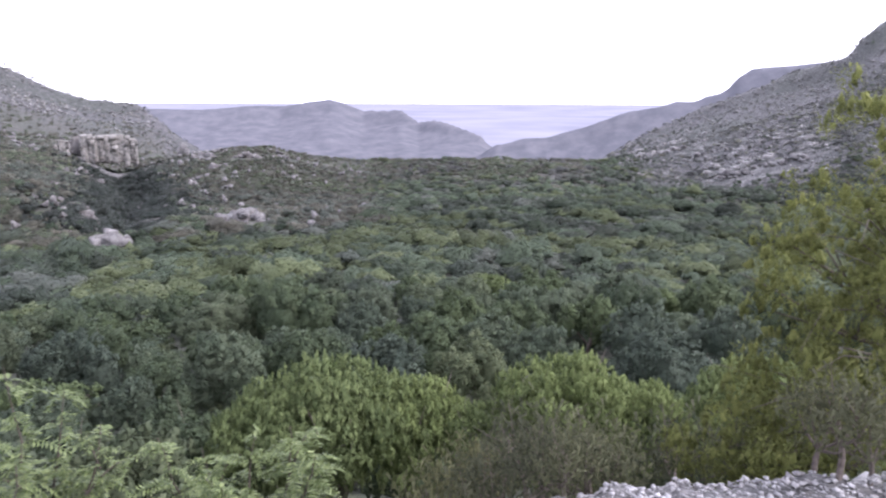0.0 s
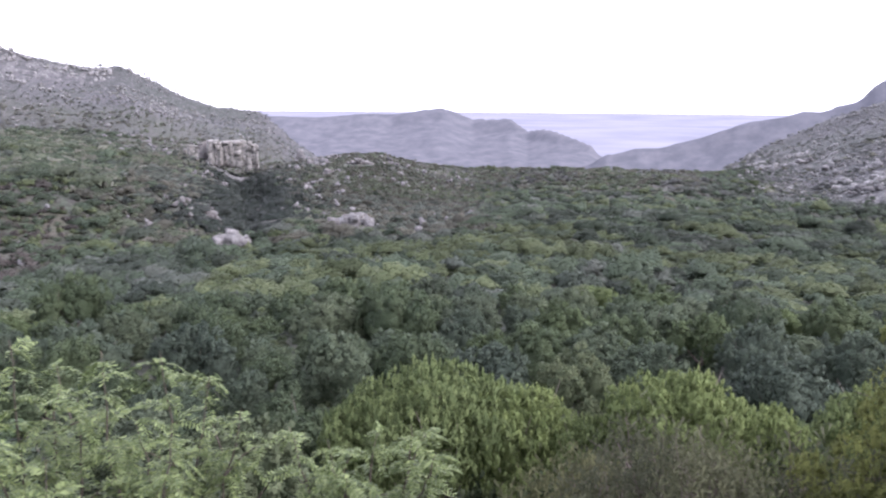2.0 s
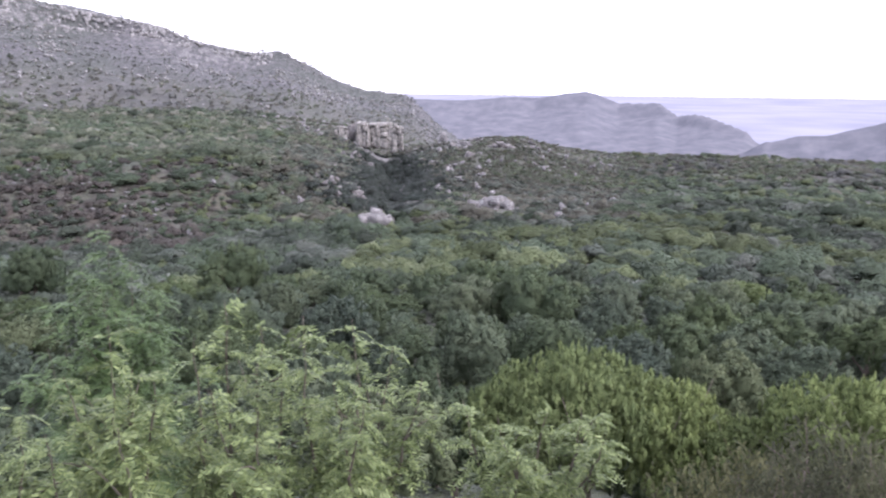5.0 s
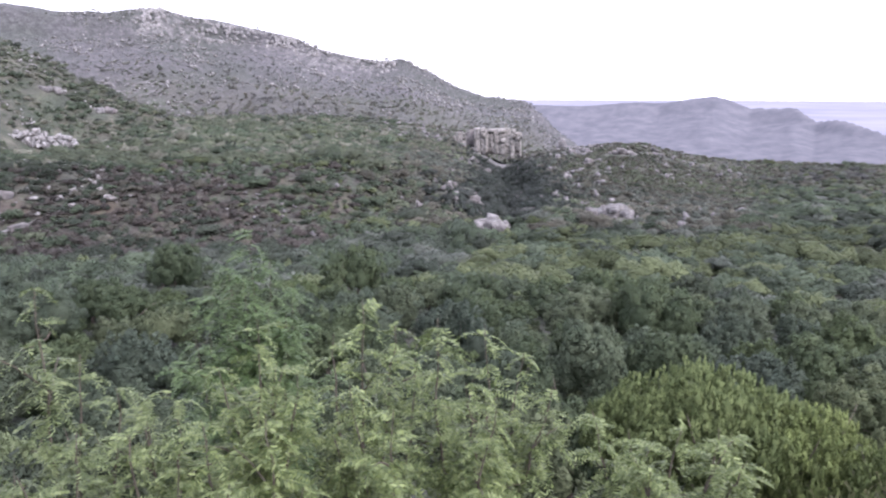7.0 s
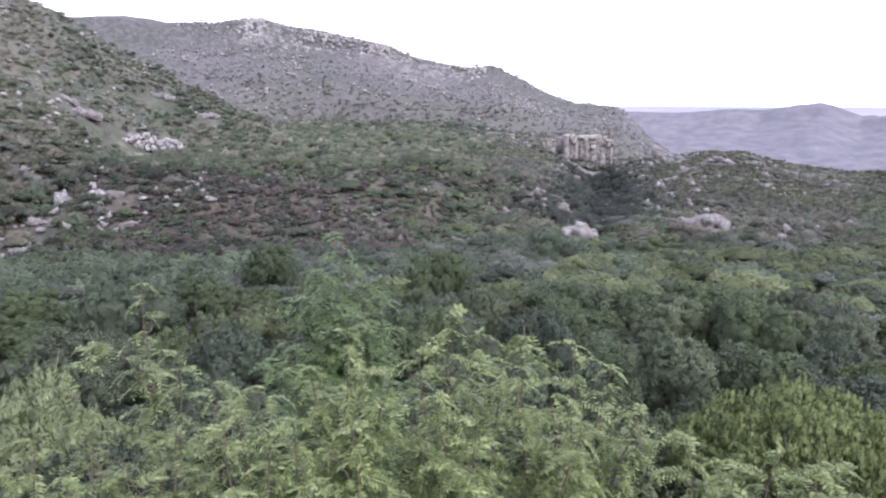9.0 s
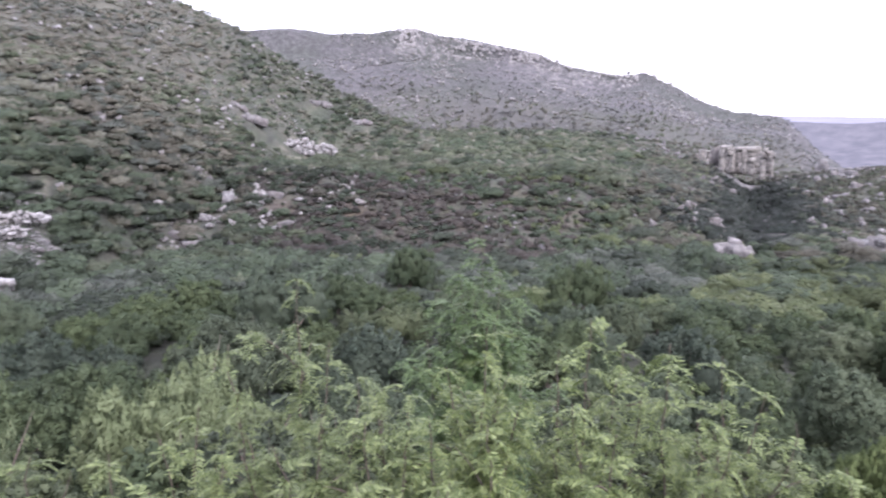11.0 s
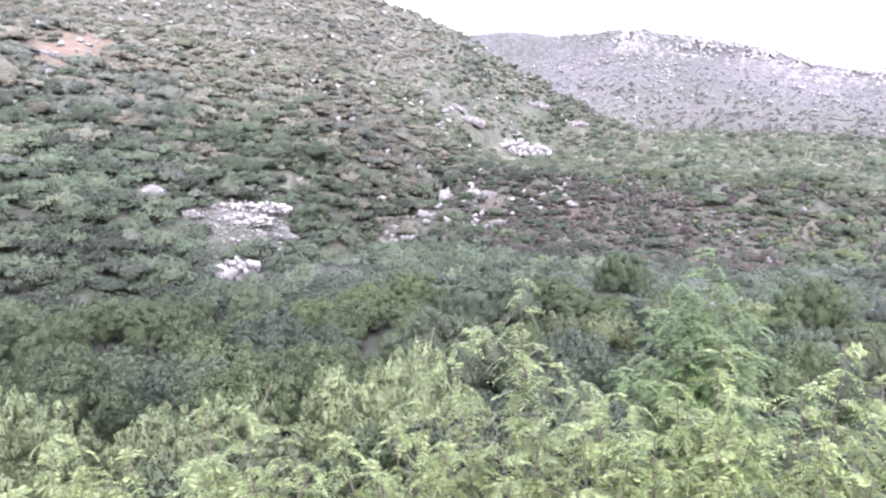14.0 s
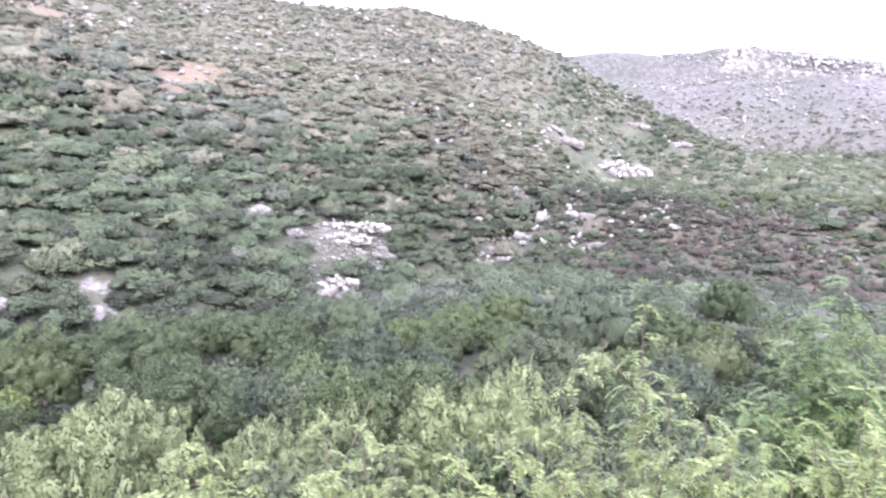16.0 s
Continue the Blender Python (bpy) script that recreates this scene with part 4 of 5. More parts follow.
def outcrop(bearing, r, width, tall, count, label, kind="block", name="rock_outcrop"):
    """A group of ledges and boulders grown out of the hillside, width across the line of sight."""
    root = tagged(new(name), label, "rock", "limestone outcrops" if name == "rock_outcrop" else "")
    root.location = place(bearing, r)
    root.rotation_euler = (0, 0, radians(bearing))
    for i in range(count):
        u = rng.uniform(-0.5, 0.5) * (1.5 if width < 4.5 else 1.0) if count > 1 else 0
        x, y = u * width, rng.uniform(-0.5, 0.5) * min(width * 0.5, tall * 1.6)
        s = tall * rng.uniform(0.16, 0.42) * (1.2 - abs(u)) * (0.85 if width < 4.5 else 1.0) * (0.66 if count > 12 else 1.0) if count > 1 else tall * 0.6
        wx = s * rng.uniform(0.9, 1.6)
        b_ = bearing - math.degrees(math.atan2(x, r + y))
        z = (float(land(b_, math.hypot(r + y, x))) - root.location.z) * 0.45
        stone(root, ("round", "cliff", "block")[rng.integers(3)] if kind == "block" else kind, (x, y, z + s * rng.uniform(0.15, 0.5) + (tall * 0.4 * (1 - min(1, abs(2 * u))) * rng.uniform(0, 1) if count > 8 else 0)), (wx, s * rng.uniform(0.8, 1.3), s), rng.uniform(-0.35, 0.35, 3) + (0, 0, rng.uniform(0, 3.1) if kind == "round" else 0))
    return root


PALE = "pale grey limestone outcrop among the hillside scrub"
for spec in OUTCROPS:
    outcrop(*spec, PALE)
outcrop(25.5, 106, 5.0, 4.2, 26, "broken pale boulders at the mouth of the ravine", "cliff", "boulder_pile")
outcrop(105.4, 62, 2.6, 3.0, 4, "large pale boulders under dark trees", "round", "boulder_pile")
outcrop(103.4, 70, 2.4, 2.0, 2, "large pale boulders under dark trees", "round", "boulder_pile")
outcrop(60.6, 106, 0.7, 1.35, 1, "single upright pale stone on the reddish bank", "block", "standing_stone")
outcrop(55.4, 40, 1.1, 0.9, 1, "single pale boulder among the bushes", "round", "boulder")
outcrop(26.9, 136, 2.8, 4.4, 18, "grey rock face above the ravine mouth", "cliff", "crag")
outcrop(28.6, 148, 10, 1.6, 26, "grey weathered ledge along the slope", "cliff", "rock_ledge")
outcrop(22.6, 185, 5, 3.0, 7, "dark rocks on the ravine side", "cliff", "crag")
pinnacle = tagged(new("rock_pinnacle"), "lone pale rock pinnacle on the ridge", "rock")
pinnacle.location = place(19.9, 288)
for x, z, w, h in ((0, 2.2, 1.5, 3.4), (0.9, 1.2, 1.0, 2.2), (-1.1, 0.8, 1.2, 1.6)):
    stone(pinnacle, "block", (x, 0, z), (w, 1.3, h), (0.05, 0.08, 0.3))


def ledge(bearing, r, width, tall, label):
    """A jagged band of stacked beds along the slope."""
    root = tagged(new("rock_ledge"), label, "rock", "limestone outcrops")
    root.location = place(bearing, r)
    root.rotation_euler = (0, 0, radians(bearing))
    x, grain = -width / 2, min(1.0, 0.15 + tall * 0.4)
    while x < width / 2:
        w = rng.uniform(0.45, 1.0) * grain
        high = tall * (1 - (2 * x / width) ** 2) ** 0.5 * rng.uniform(0.55, 1.0) + 0.3 * grain
        z = -0.5 * grain + (float(land(bearing - math.degrees(x / r), r)) - root.location.z) * 0.15
        top = z + high + 0.5 * grain
        while z < top:
            h = rng.uniform(0.6, 1.5) * grain
            stone(root, "white", (x + rng.uniform(-0.4, 0.4) * grain, rng.uniform(-0.7, 0.7), z + h / 2), (w * rng.uniform(0.7, 1.3), 0.9 * grain, h * 0.62), rng.uniform(-0.4, 0.4, 3))
            z += h
        x += w * 1.2


ledge(59.1, 180, 16, 2.3, "long jagged pale limestone ledge on the slope")
ledge(80.2, 91, 9.5, 0.7, "broken white limestone ledge above the dark trees")
ledge(80.8, 87, 6.5, 0.6, "lower step of the broken white limestone ledge")
ledge(81.4, 76, 4.0, 0.8, "short white limestone ledge among dark bushes")
outcrop(93.0, 134, 2.4, 2.2, 5, "pale rock beside the bare orange scar", "block")


def cliff():
    """The upright wall at the head of the ravine: columns of weathered beds, with a dark cleft."""
    root = tagged(new("rock_cliff"), "pale weathered limestone cliff with upright columns and a cleft", "cliff")
    d = 262.0
    root.location = place(25.6, d)
    root.rotation_euler = (0, 0, radians(25.6))
    base = EYE + d * math.tan(radians(-4.6)) - root.location.z
    bearing = 23.2
    while bearing < 28.6:
        half = rng.uniform(0.5, 1.3)
        step = math.degrees(half * 1.7 / d)
        if not 26.7 < bearing < 27.5:
            x = -d * math.sin(radians(bearing - 25.6))
            top = EYE + d * math.tan(radians(np.interp(bearing, (23, 23.6, 26.7, 27.5, 28.5), (-3.3, -2.8, -2.75, -3.0, -3.5)) + rng.uniform(-0.07, 0.05))) - root.location.z
            z, depth = base + rng.uniform(-2.0, 0.5), rng.uniform(-0.35, 0.3)
            while z < top - 0.5:
                h = min(rng.choice((2.0, 4.5, 6.5)) * rng.uniform(0.8, 1.2), top - z)
                stone(root, "cream", (x + rng.uniform(-0.3, 0.3), depth + rng.uniform(-0.25, 0.25), z + h / 2), (half * rng.uniform(0.9, 1.15), rng.uniform(1.4, 2.2), h * 0.6), rng.uniform(-0.05, 0.05, 3) + (0, 0, rng.uniform(-0.15, 0.15)))
                z += h
        bearing += step
    for k in range(7):
        at = 23.5 + k * 0.44
        h = d * math.tan(radians(1.65)) * rng.uniform(0.9, 1.0)
        stone(root, "cream", (-d * math.sin(radians(at - 25.6)), -0.35, base + h / 2 - 0.6), (1.25, 1.2, h * 0.56), (0, 0, rng.uniform(-0.1, 0.1)))
    for x, w, h in ((-d * math.sin(radians(-0.6)), 7.0, 3.6), (-d * math.sin(radians(2.4)), 2.4, 3.0)):
        stone(root, "cliff", (x, 2.0, base + h), (w, 2.2, h * 1.05), (0, 0, 0.02))
    stone(root, "cliff", (-d * math.sin(radians(1.5)), 5.5, base + 4), (2.6, 1.5, 5.0), (0, 0, 0.1))


cliff()


def strew(name, label, shapes, mat, bearing, r, size, flat, seed, sink=0.2):
    """Loose stones as one sheet."""
    g = np.random.default_rng(seed)
    x, y = -r * np.sin(np.radians(bearing)), r * np.cos(np.radians(bearing))
    z = land(bearing, r)
    which = g.integers(len(shapes), size=len(r))
    vs, fs, n = [], [], 0
    for i, (v, f) in enumerate(shapes):
        m = np.flatnonzero(which == i)
        a = g.uniform(0, 6.28, len(m))[:, None]
        sx, sy = size[m, None] * g.uniform(0.7, 1.4, (len(m), 1)), size[m, None] * g.uniform(0.7, 1.4, (len(m), 1))
        px, py = v[:, 0] * sx, v[:, 1] * sy
        w = np.stack((px * np.cos(a) - py * np.sin(a) + x[m, None], px * np.sin(a) + py * np.cos(a) + y[m, None],
                      (v[:, 2] + 1 - 2 * sink) * size[m, None] * flat * g.uniform(0.6, 1.4, (len(m), 1)) + z[m, None]), -1)
        vs.append(w.reshape(-1, 3))
        fs.append((f[None] + (np.arange(len(m)) * len(v))[:, None, None] + n).reshape(-1, 3))
        n += len(m) * len(v)
    ob = mesh_object(name, np.concatenate(vs), np.concatenate(fs), mat)
    return tagged(ob, label, "rocks", kind="stuff")


def rock_places(count, lo, hi, near, far, seed, patch, cut):
    g = np.random.default_rng(seed)
    b_, r_ = g.uniform(lo, hi, count), np.sqrt(g.uniform(near ** 2, far ** 2, count))
    x, y = -r_ * np.sin(np.radians(b_)), r_ * np.cos(np.radians(b_))
    ok = fbm(x / patch, y / patch, 3, seed) + 0.3 * g.standard_normal(count) > cut
    return b_[ok], r_[ok], g


b, r, g = rock_places(16000, 20, 62, 385, 572, 401, 26, 0.36)
low = r < 385 + 187 * (0.42 + 0.25 * fbm(b / 6, r / 90, 2, 39))
thin = ~low | (g.uniform(0, 1, len(r)) < 0.3)
b, r = b[thin], r[thin]
strew("mesa_rocks", "pale limestone blocks strewn over the mesa slope", CHIPS, WHITE_STONE, b, r, 0.3 + 1.1 * g.uniform(0, 1, len(r)) ** 3, 0.95, 402)
b, r, g = rock_places(8000, -33, -14, 212, 415, 403, 20, 0.05)
strew("right_hill_rocks", "pale boulders strewn over the shaded hillside", CHIPS, WHITE_STONE, b, r, 0.2 + 0.75 * g.uniform(0, 1, len(r)) ** 3, 0.7, 404)
b, r, g = rock_places(6500, 54, 108, 105, 262, 405, 12, 0.22)
strew("hillside_rocks", "small pale rocks between the hillside shrubs", CHIPS, WHITE_STONE, b, r, 0.2 + 0.75 * g.uniform(0, 1, len(r)) ** 2.5, 0.8, 406)
b, r, g = rock_places(4200, 8, 68, 88, 150, 407, 9, 0.28)
strew("bank_rocks", "grey rocks showing through the reddish bank", CHIPS, LIMESTONE, b, r, 0.1 + 0.5 * g.uniform(0, 1, len(r)) ** 3, 0.8, 408)
b, r, g = rock_places(650, 17, 34, 240, 340, 409, 12, 0.05)
strew("ravine_rocks", "pale rubble round the cliff and the ravine", CHIPS, LIMESTONE, b, r, 0.4 + 1.0 * g.uniform(0, 1, len(r)) ** 2, 0.8, 410)
# crags down both sides of the ravine, and boulders along the spur
g = np.random.default_rng(431)
r = g.uniform(118, 250, 900)
off = g.choice((-1, 1), 900) * g.uniform(2.5, 15, 900)
b = ravine_axis(r) + np.degrees(off / r)
keep = fbm(off / 5, r / 14, 3, 27) > 0.2
strew("ravine_crags", "grey crags and boulders down the sides of the ravine", CHIPS, CLIFF_STONE, b[keep], r[keep], 0.25 + 0.75 * g.uniform(0, 1, keep.sum()) ** 2.5, 1.2, 432)
b, r, g = rock_places(1500, 6, 21, 112, 290, 433, 11, 0.32)
strew("spur_boulders", "grey boulders among the low brush of the spur", CHIPS, LIMESTONE, b, r, 0.35 + 0.8 * g.uniform(0, 1, len(r)) ** 2, 0.95, 434)
b, r, g = rock_places(420, 61.5, 71, 98, 134, 435, 6, 0.2)
strew("bank_edge_rocks", "white rocks along the edge of the reddish bank", CHIPS, WHITE_STONE, b, r, 0.3 + 0.7 * g.uniform(0, 1, len(r)) ** 2, 0.9, 436)
b, r, g = rock_places(2600, 76, 85, 71, 97, 411, 5, -0.05)
strew("clearing_rubble", "pale rubble on the stony clearing", CHIPS, LIMESTONE, b, r, 0.07 + 0.3 * g.uniform(0, 1, len(r)) ** 3, 0.6, 412)
# upright rim rock under the mesa's edge: a broken band, and three taller faces
g = np.random.default_rng(413)
b = np.r_[g.uniform(34.5, 50.5, 620), g.normal(50.7, 0.55, 150), g.normal(41.3, 0.7, 100), g.normal(33.9, 0.5, 60), g.normal(46.0, 0.9, 60)]
tall = np.r_[np.ones(620), np.full(370, 1.5)]
k = np.array(MESA)
foot, crest = np.interp(b, k[:, 0], k[:, 1]), np.interp(b, k[:, 0], k[:, 2])
r = foot + (crest - foot) * np.where(tall > 1, g.uniform(0.875, 0.95, len(b)), g.choice((0.86, 0.885, 0.905, 0.93, 0.95), len(b)) + 0.006 * g.standard_normal(len(b)))
keep = (fbm(b / 1.3, r / 5, 2, 5) > -0.15) | (tall > 1)
strew("rim_rock", "banded pale rim rock along the mesa's edge", BLOCKY, WHITE_STONE, b[keep], r[keep], (0.35 + 0.75 * g.uniform(0, 1, keep.sum()) ** 2) * tall[keep] ** 0.5, 1.15, 414, 0.4)
# broken ledges across the shaded hill
g = np.random.default_rng(421)
b = np.r_[g.uniform(-27.5, -20, 520), g.uniform(-20.5, -14.5, 320)]
r = np.where(b < -20.2, g.choice((258, 270, 284), len(b)), g.choice((322, 340), len(b))) + 5 * fbm(b * 0.8, b * 0, 3, 7) + g.normal(0, 1.5, len(b))
keep = fbm(b / 0.9, r / 12, 2, 15) > -0.1
strew("ledge_rocks", "broken pale ledges across the shaded hillside", SHARP, WHITE_STONE, b[keep], r[keep], 0.3 + 0.8 * g.uniform(0, 1, keep.sum()) ** 2, 0.8, 422, 0.3)
# the gravel apron at the viewer's feet
g = np.random.default_rng(415)
b, r = g.uniform(-36, -12, 4000), g.uniform(2.65, 3.75, 4000)
strew("gravel", "loose white limestone gravel at the track's edge", CHIPS, GRAVEL_STONE, b, r, 0.004 + 0.02 * g.uniform(0, 1, len(r)) ** 5, 0.6, 416)
b, r = g.uniform(86, 106, 350), g.uniform(2.6, 3.6, 350)
strew("gravel", "loose white limestone gravel at the track's edge", CHIPS, GRAVEL_STONE, b, r, 0.006 + 0.022 * g.uniform(0, 1, len(r)) ** 4, 0.7, 417)
for bearing, d, size in ((-28, 3.7, 0.07), (-25.5, 3.75, 0.05), (-31.5, 3.7, 0.06), (-22, 3.5, 0.04), (-33.5, 3.8, 0.08), (-18, 3.25, 0.04)):
    ob = mesh_object("boulder", *ROUND[rng.integers(6)], GRAVEL_STONE)
    ob.matrix_basis = Matrix.LocRotScale(place(bearing, d, size * 0.25), Euler((0, 0, rng.uniform(0, 6))), (size * 1.5, size, size * 0.7))
    tagged(ob, "white limestone rock on the gravel edge", "rock", "rocks on the gravel edge")

# ---------------------------------------------------------------- mimosa shrubs in front of the camera
FRONT = Vector((-0.36, -0.19, EYE))


def pinna(g):
    """One feather of a leaf, along +x: an arching rib and its close paired leaflets."""
    n, length = 11, 0.128
    s = np.linspace(0.1, 1, n)
    rib = np.c_[s * length, 0.006 * np.sin(s * 3 + g.uniform(0, 6)), 0.045 * s - 0.085 * s ** 2]
    quads = []
    for i in range(n):
        for side in (-1, 1):
            l = 0.031 * (1.08 - 0.6 * abs(s[i] - 0.45)) * g.uniform(0.85, 1.15)
            a = unit(np.array((0.3, side, -0.22 + 0.16 * g.standard_normal())))
            c = np.array((0.0051, 0, 0.001 + 0.002 * g.standard_normal()))
            p = rib[i]
            quads.append((p - c * 0.6, p + a * l * 0.5 - c, p + a * l, p + a * l * 0.5 + c))
    for i in range(0, n - 1, 3):
        q, e = rib[i], rib[min(i + 3, n - 1)]
        w = np.array((0, 0.0014, 0))
        quads.append((q - w, e - w, e + w, q + w))
    return np.array(quads).reshape(-1, 3)


PINNAE = [pinna(np.random.default_rng(500 + i)) for i in range(6)]


def feathers(g, points, outward, scale):
    """Leaves set at points: each of two or three pinnae spread about its outward bearing."""
    vs = []
    for p, a, s in zip(points, outward, scale):
        for k in range(g.integers(2, 4)):
            v = PINNAE[g.integers(6)] * s * g.uniform(0.75, 1.2)
            yaw, tilt, roll_ = a + (k - 1) * 0.55 + g.normal(0, 0.25), g.uniform(-0.25, 0.6), g.normal(0, 0.3)
            vs.append(v @ np.array(Euler((roll_, tilt, yaw)).to_matrix()).T + p)
    v = np.concatenate(vs)
    return v, np.arange(len(v)).reshape(-1, 4)


def mimosa(label, base, tips, leaf, node=0.066, scale=1.08, thick=0.012, leafy=0.62):
    """A shrub of slender stems that leave one root; every stem is a part, the feathery leaves another."""
    g = np.random.default_rng(int(abs(base.x * 913 + base.y * 77 + len(tips))))
    root = tagged(new("mimosa_shrub"), label, "shrub", "mimosa shrubs in front")
    root.location = base
    spots_, ways, sizes = [], [], []
    for tip in tips:
        t = np.array(tip) - np.array(base)
        lean = np.array((t[0] * 0.8, t[1] * 0.8, t[2] * 0.45)) + g.normal(0, 0.05, 3)
        s = np.linspace(0, 1, 14)[:, None]
        path = 2 * (1 - s) * s * lean + s ** 2 * t + np.c_[g.normal(0, 0.008, (14, 2)), np.zeros(14)] * s
        length = np.linalg.norm(np.diff(path, axis=0), axis=1).sum()
        mesh_object("stem", *tube(path, np.linspace(thick, 0.0018, 14), 5), TWIG, root)
        runs = [(path, 1.0)]
        for _ in range(2):
            i = g.integers(5, 11)
            end = path[i] + unit(g.normal(0, 1, 3) * (1, 1, 0.3) + (0, 0, 0.9)) * length * g.uniform(0.14, 0.24)
            twig = path[i] + (end - path[i]) * np.linspace(0, 1, 5)[:, None] + np.c_[np.zeros((5, 2)), 0.03 * np.sin(np.linspace(0, 3.1, 5))]
            mesh_object("stem", *tube(twig, np.linspace(thick * 0.45, 0.0015, 5), 4), TWIG, root)
            runs.append((twig, 0.2))
        for line, start in runs:
            seg = np.linalg.norm(np.diff(line, axis=0), axis=1)
            run = np.r_[0, np.cumsum(seg)]
            first = run[-1] * (1 - leafy) if start == 1.0 else 0.02
            at = np.arange(first, run[-1], node)
            p = np.stack([np.interp(at, run, line[:, k]) for k in range(3)], 1)
            spots_.append(np.concatenate((p, p[-1:])))
            ways.append(np.r_[np.arange(len(at)) * 2.4 + g.uniform(0, 6), g.uniform(0, 6)] + g.normal(0, 0.3, len(at) + 1))
            sizes.append(np.r_[np.interp(at / run[-1], (0, 0.6, 1), (1.15, 1.1, 0.8)), 0.75] * scale)
    v, f = feathers(g, np.concatenate(spots_), np.concatenate(ways), np.concatenate(sizes))
    mesh_object("foliage", v, f, leaf, root, "pale green feathery leaves")
    return root


def ahead(bearing, up, d):
    a = radians(bearing)
    return FRONT + Vector((-d * math.sin(a), d * math.cos(a), d * math.tan(radians(up))))


def ground_under(bearing, d):
    p = ahead(bearing, 0, d)
    return place(math.degrees(math.atan2(-p.x, p.y)), p.xy.length, -0.03)


# bearing of the root, its distance, then bearing, elevation and distance of every tip
SHRUBS = (
    (26, 3.1, ((25.3, -18.2, 3.0), (29.2, -17.9, 2.9), (22, -20.5, 3.1), (19.5, -23, 3.0), (27, -23, 2.7), (24, -25, 2.6))),
    (35, 3.2, ((35.5, -16.4, 3.1), (33, -18.6, 3.2), (38, -19, 3.0), (31, -21, 2.9), (37, -23, 2.7), (33.5, -25, 2.6))),
    (45, 3.0, ((43.8, -17.4, 2.9), (43, -21, 3.0), (47.5, -20.8, 2.9), (41, -22, 2.8), (44, -25, 2.6), (49, -24.5, 2.6))),
    (59, 3.1, ((59.7, -13.5, 3.0), (57.3, -18.6, 3.0), (65.5, -18.2, 2.9), (55, -21.3, 2.8), (65, -21.8, 2.9), (58, -24, 2.6), (62, -26, 2.5))),
    (11, 3.4, ((13, -25.6, 3.3), (9, -25.2, 3.3), (6.2, -24.6, 3.3), (16, -24.6, 3.2), (3.7, -26.6, 3.2), (11, -28.5, 3.0))),
    (70, 2.9, ((68, -22.5, 2.8), (71, -24, 2.8), (75, -25, 2.8), (66, -26, 2.6), (72, -28, 2.5))),
    (83, 2.9, ((83, -23, 2.8), (86, -22.3, 2.9), (80, -24, 2.8), (78, -27, 2.6), (88, -26.5, 2.6))),
    (95, 3.0, ((94.7, -22.8, 2.9), (97, -22.5, 2.9), (91.5, -24, 2.8), (100, -25.5, 2.8), (93, -28, 2.6))),
    (52, 2.9, ((50.5, -22.8, 2.8), (53, -22.3, 2.8), (54.5, -25, 2.6), (51, -27.5, 2.5))),
    (104, 3.2, ((103, -25.5, 3.1), (106, -27, 3.0), (108, -26, 3.1))),
)
fill = np.random.default_rng(77)
for bearing, d, tips in SHRUBS:
    more = [(bearing + fill.uniform(-5.5, 5.5), fill.uniform(-33, -25.5) if bearing > 15 else fill.uniform(-33, -29), d - fill.uniform(0.1, 0.6)) for _ in range(2)]
    mimosa("pale green mimosa shrub with feathery leaves on slender stems", ground_under(bearing, d), [ahead(*t) for t in tips + tuple(more)], MIMOSA_LEAF if bearing > 50 else FRESH_MIMOSA_LEAF, scale=1.0 if bearing > 50 else 1.15)
# a taller, darker one behind them
mimosa("tall green mimosa shrub with darker feathery leaves", ground_under(43, 5.4), [ahead(*t) for t in (
    (44.5, -10.4, 5.4), (43, -12.8, 5.4), (46.3, -12.8, 5.3), (41.5, -15, 5.5), (48.3, -15.6, 5.3), (45.3, -14.2, 5.2), (43.5, -17, 5.1), (47, -15.5, 5.2), (42, -17.5, 5.2), (49, -18.5, 5.1), (44.5, -19, 5.2), (42.3, -20, 5.1), (46.8, -20, 5.1), (45, -23, 4.9))],
    DEEP_MIMOSA_LEAF, node=0.052, scale=1.5, thick=0.014, leafy=0.85)


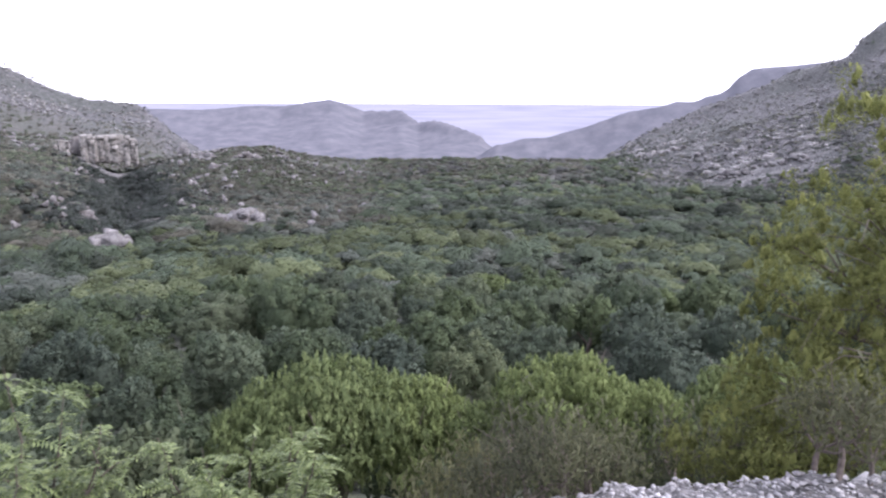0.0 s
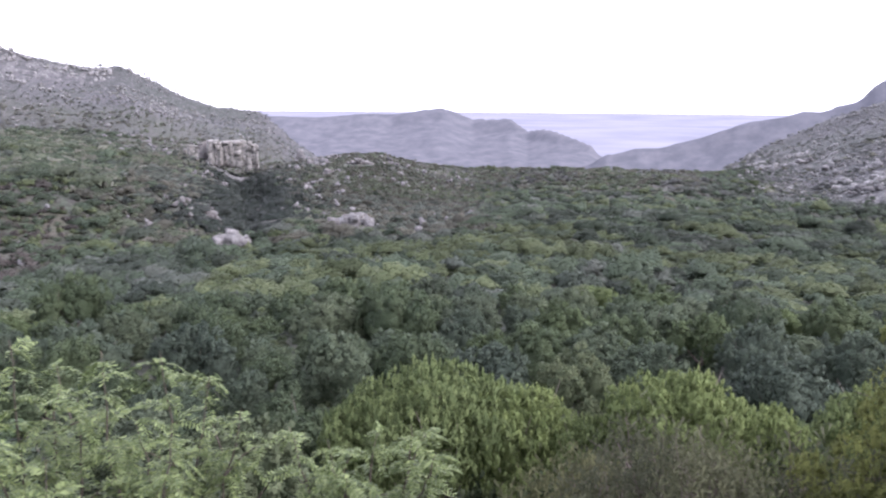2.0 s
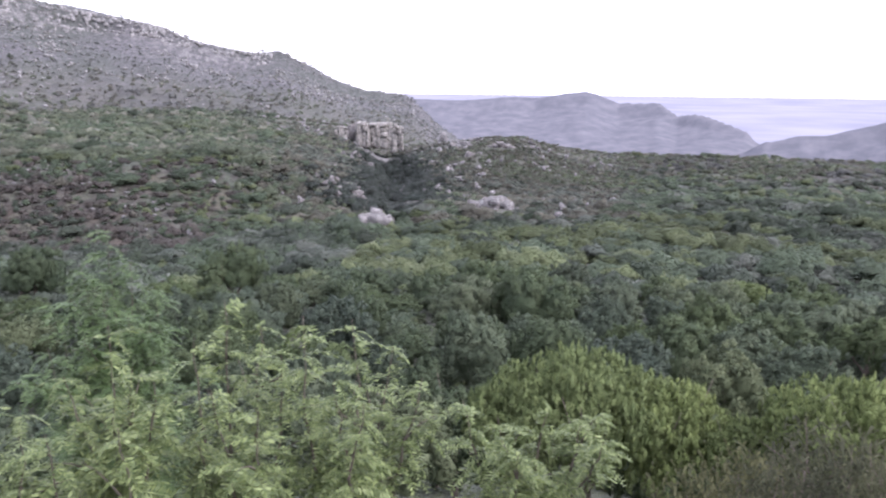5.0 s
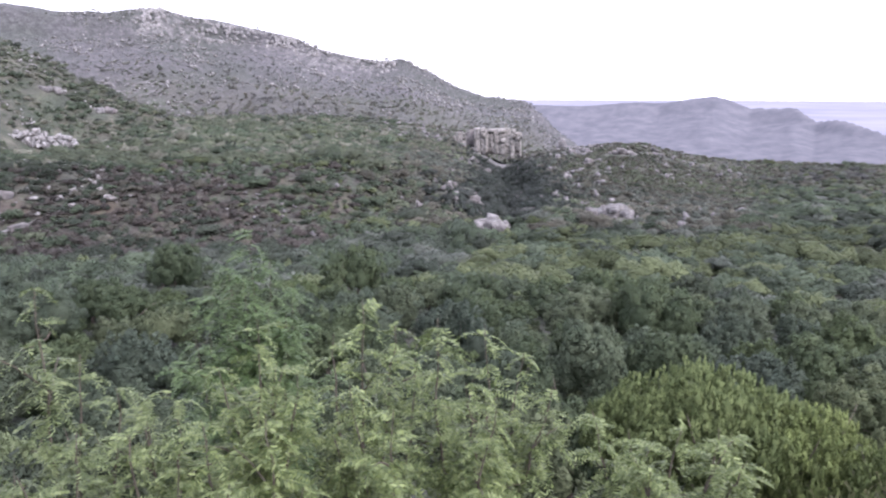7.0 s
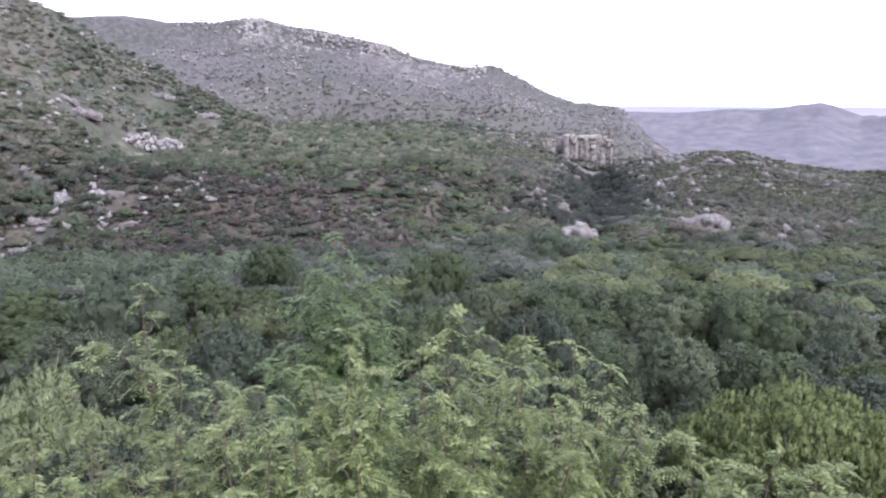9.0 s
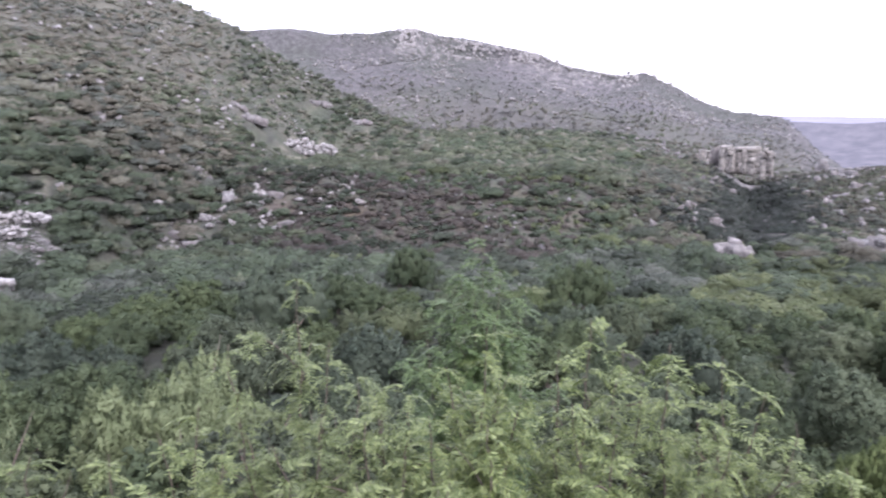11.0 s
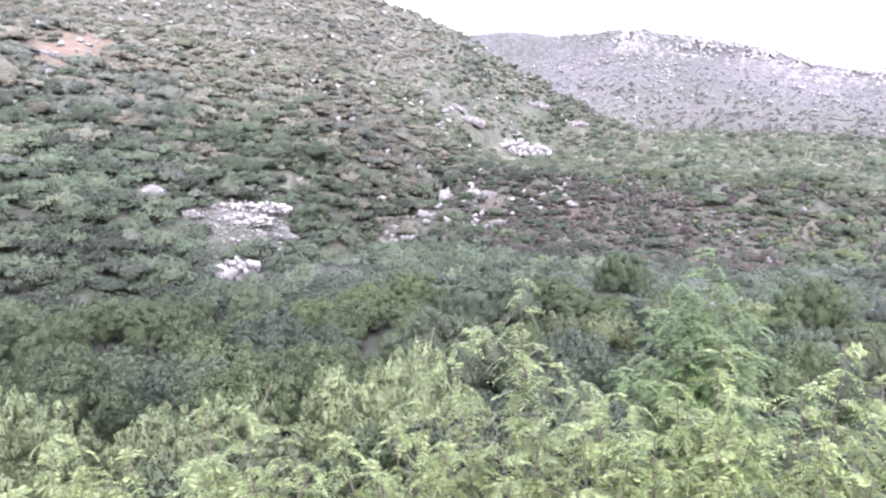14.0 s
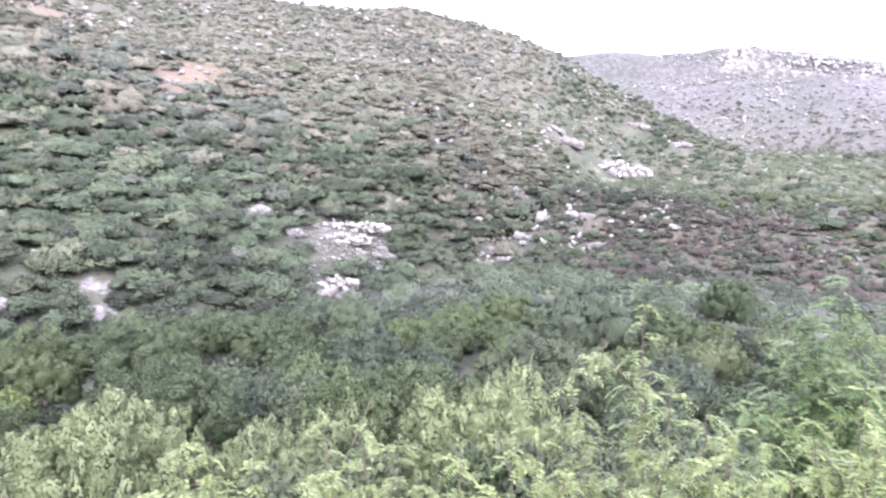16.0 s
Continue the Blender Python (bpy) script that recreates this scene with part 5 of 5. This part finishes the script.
# ---------------------------------------------------------------- the acacia tree beside the gravel
def side_tree():
    g = np.random.default_rng(88)
    root = tagged(new("acacia_tree"), "yellow-green acacia tree with fine drooping leaves beside the gravel", "tree")
    foot = place(-40, 5.4)
    # bearing, range, height and size of each bough's foliage
    lobes = ((-33.5, 5.0, 1.3, 0.5), (-31.5, 5.1, 0.85, 0.45), (-34, 4.9, 0.6, 0.6), (-30.2, 5.0, 0.4, 0.45), (-32.5, 4.8, 0.05, 0.6), (-28.6, 5.1, 0.1, 0.42),
             (-29.5, 4.9, -0.35, 0.5), (-27, 5.0, -0.42, 0.4), (-25.6, 5.1, -0.8, 0.4), (-28, 4.9, -0.9, 0.45), (-31, 4.8, -0.8, 0.5), (-24.3, 5.2, -1.1, 0.34),
             (-26.5, 5.0, -1.25, 0.4), (-33.5, 4.8, -0.5, 0.6), (-36, 5.0, 0.5, 0.8), (-36.5, 5.0, -0.4, 0.8), (-29.5, 4.8, -1.3, 0.4), (-27.4, 5.2, 0.55, 0.22))
    c = np.array([(-d * math.sin(radians(a)), d * math.cos(radians(a)), z + 0.1) for a, d, z, _ in lobes]) - np.array(foot)
    rr = np.array([l[3] for l in lobes])
    root.location = foot
    fork = np.array((0.1, 0.05, 1.0))
    mesh_object("trunk", *tube([(0, 0, -0.1), (0.05, 0, 0.5), fork], (0.12, 0.1, 0.085), 9), BARK, root)
    for p in c:
        mid = fork + (p - fork) * 0.55 + (0, 0, 0.2)
        mesh_object("limb", *tube([fork, mid, p, p + (p - mid) * 0.45], (0.03, 0.02, 0.009, 0.003), 6), TWIG, root)
        for _ in range(2):
            tip = p + unit(g.standard_normal(3) * (1, 1, 0.25)) * 0.6
            mesh_object("twig", *tube([(mid + p) / 2, p * 0.5 + tip * 0.5 + (0, 0, 0.05), tip], (0.008, 0.005, 0.002), 4), TWIG, root)
    clumps, sizes = [], []
    for p, big in zip(c, rr):
        k = int(22 * big / 0.5)
        clumps.append(p + unit(g.standard_normal((k, 3))) * big * g.uniform(0.2, 1.3, (k, 1)) * (1.1, 1.1, 0.8))
        sizes.append(g.uniform(0.06, 0.17, k))
    clumps, sizes = np.concatenate(clumps), np.concatenate(sizes)
    v, f, n = leaves_on(g, clumps, sizes, 60000, 0.023, 0.9, 0.28, 0.45)
    w, h, m = tufts_on(g, clumps, sizes * 0.8, 2200, 0.032, 0, hang=1.7)
    (v, f), n = joined([(v, f), (w, h)]), np.concatenate((n, m))
    mesh_object("crown", v, f, ACACIA_LEAF, root, normals=n)


side_tree()
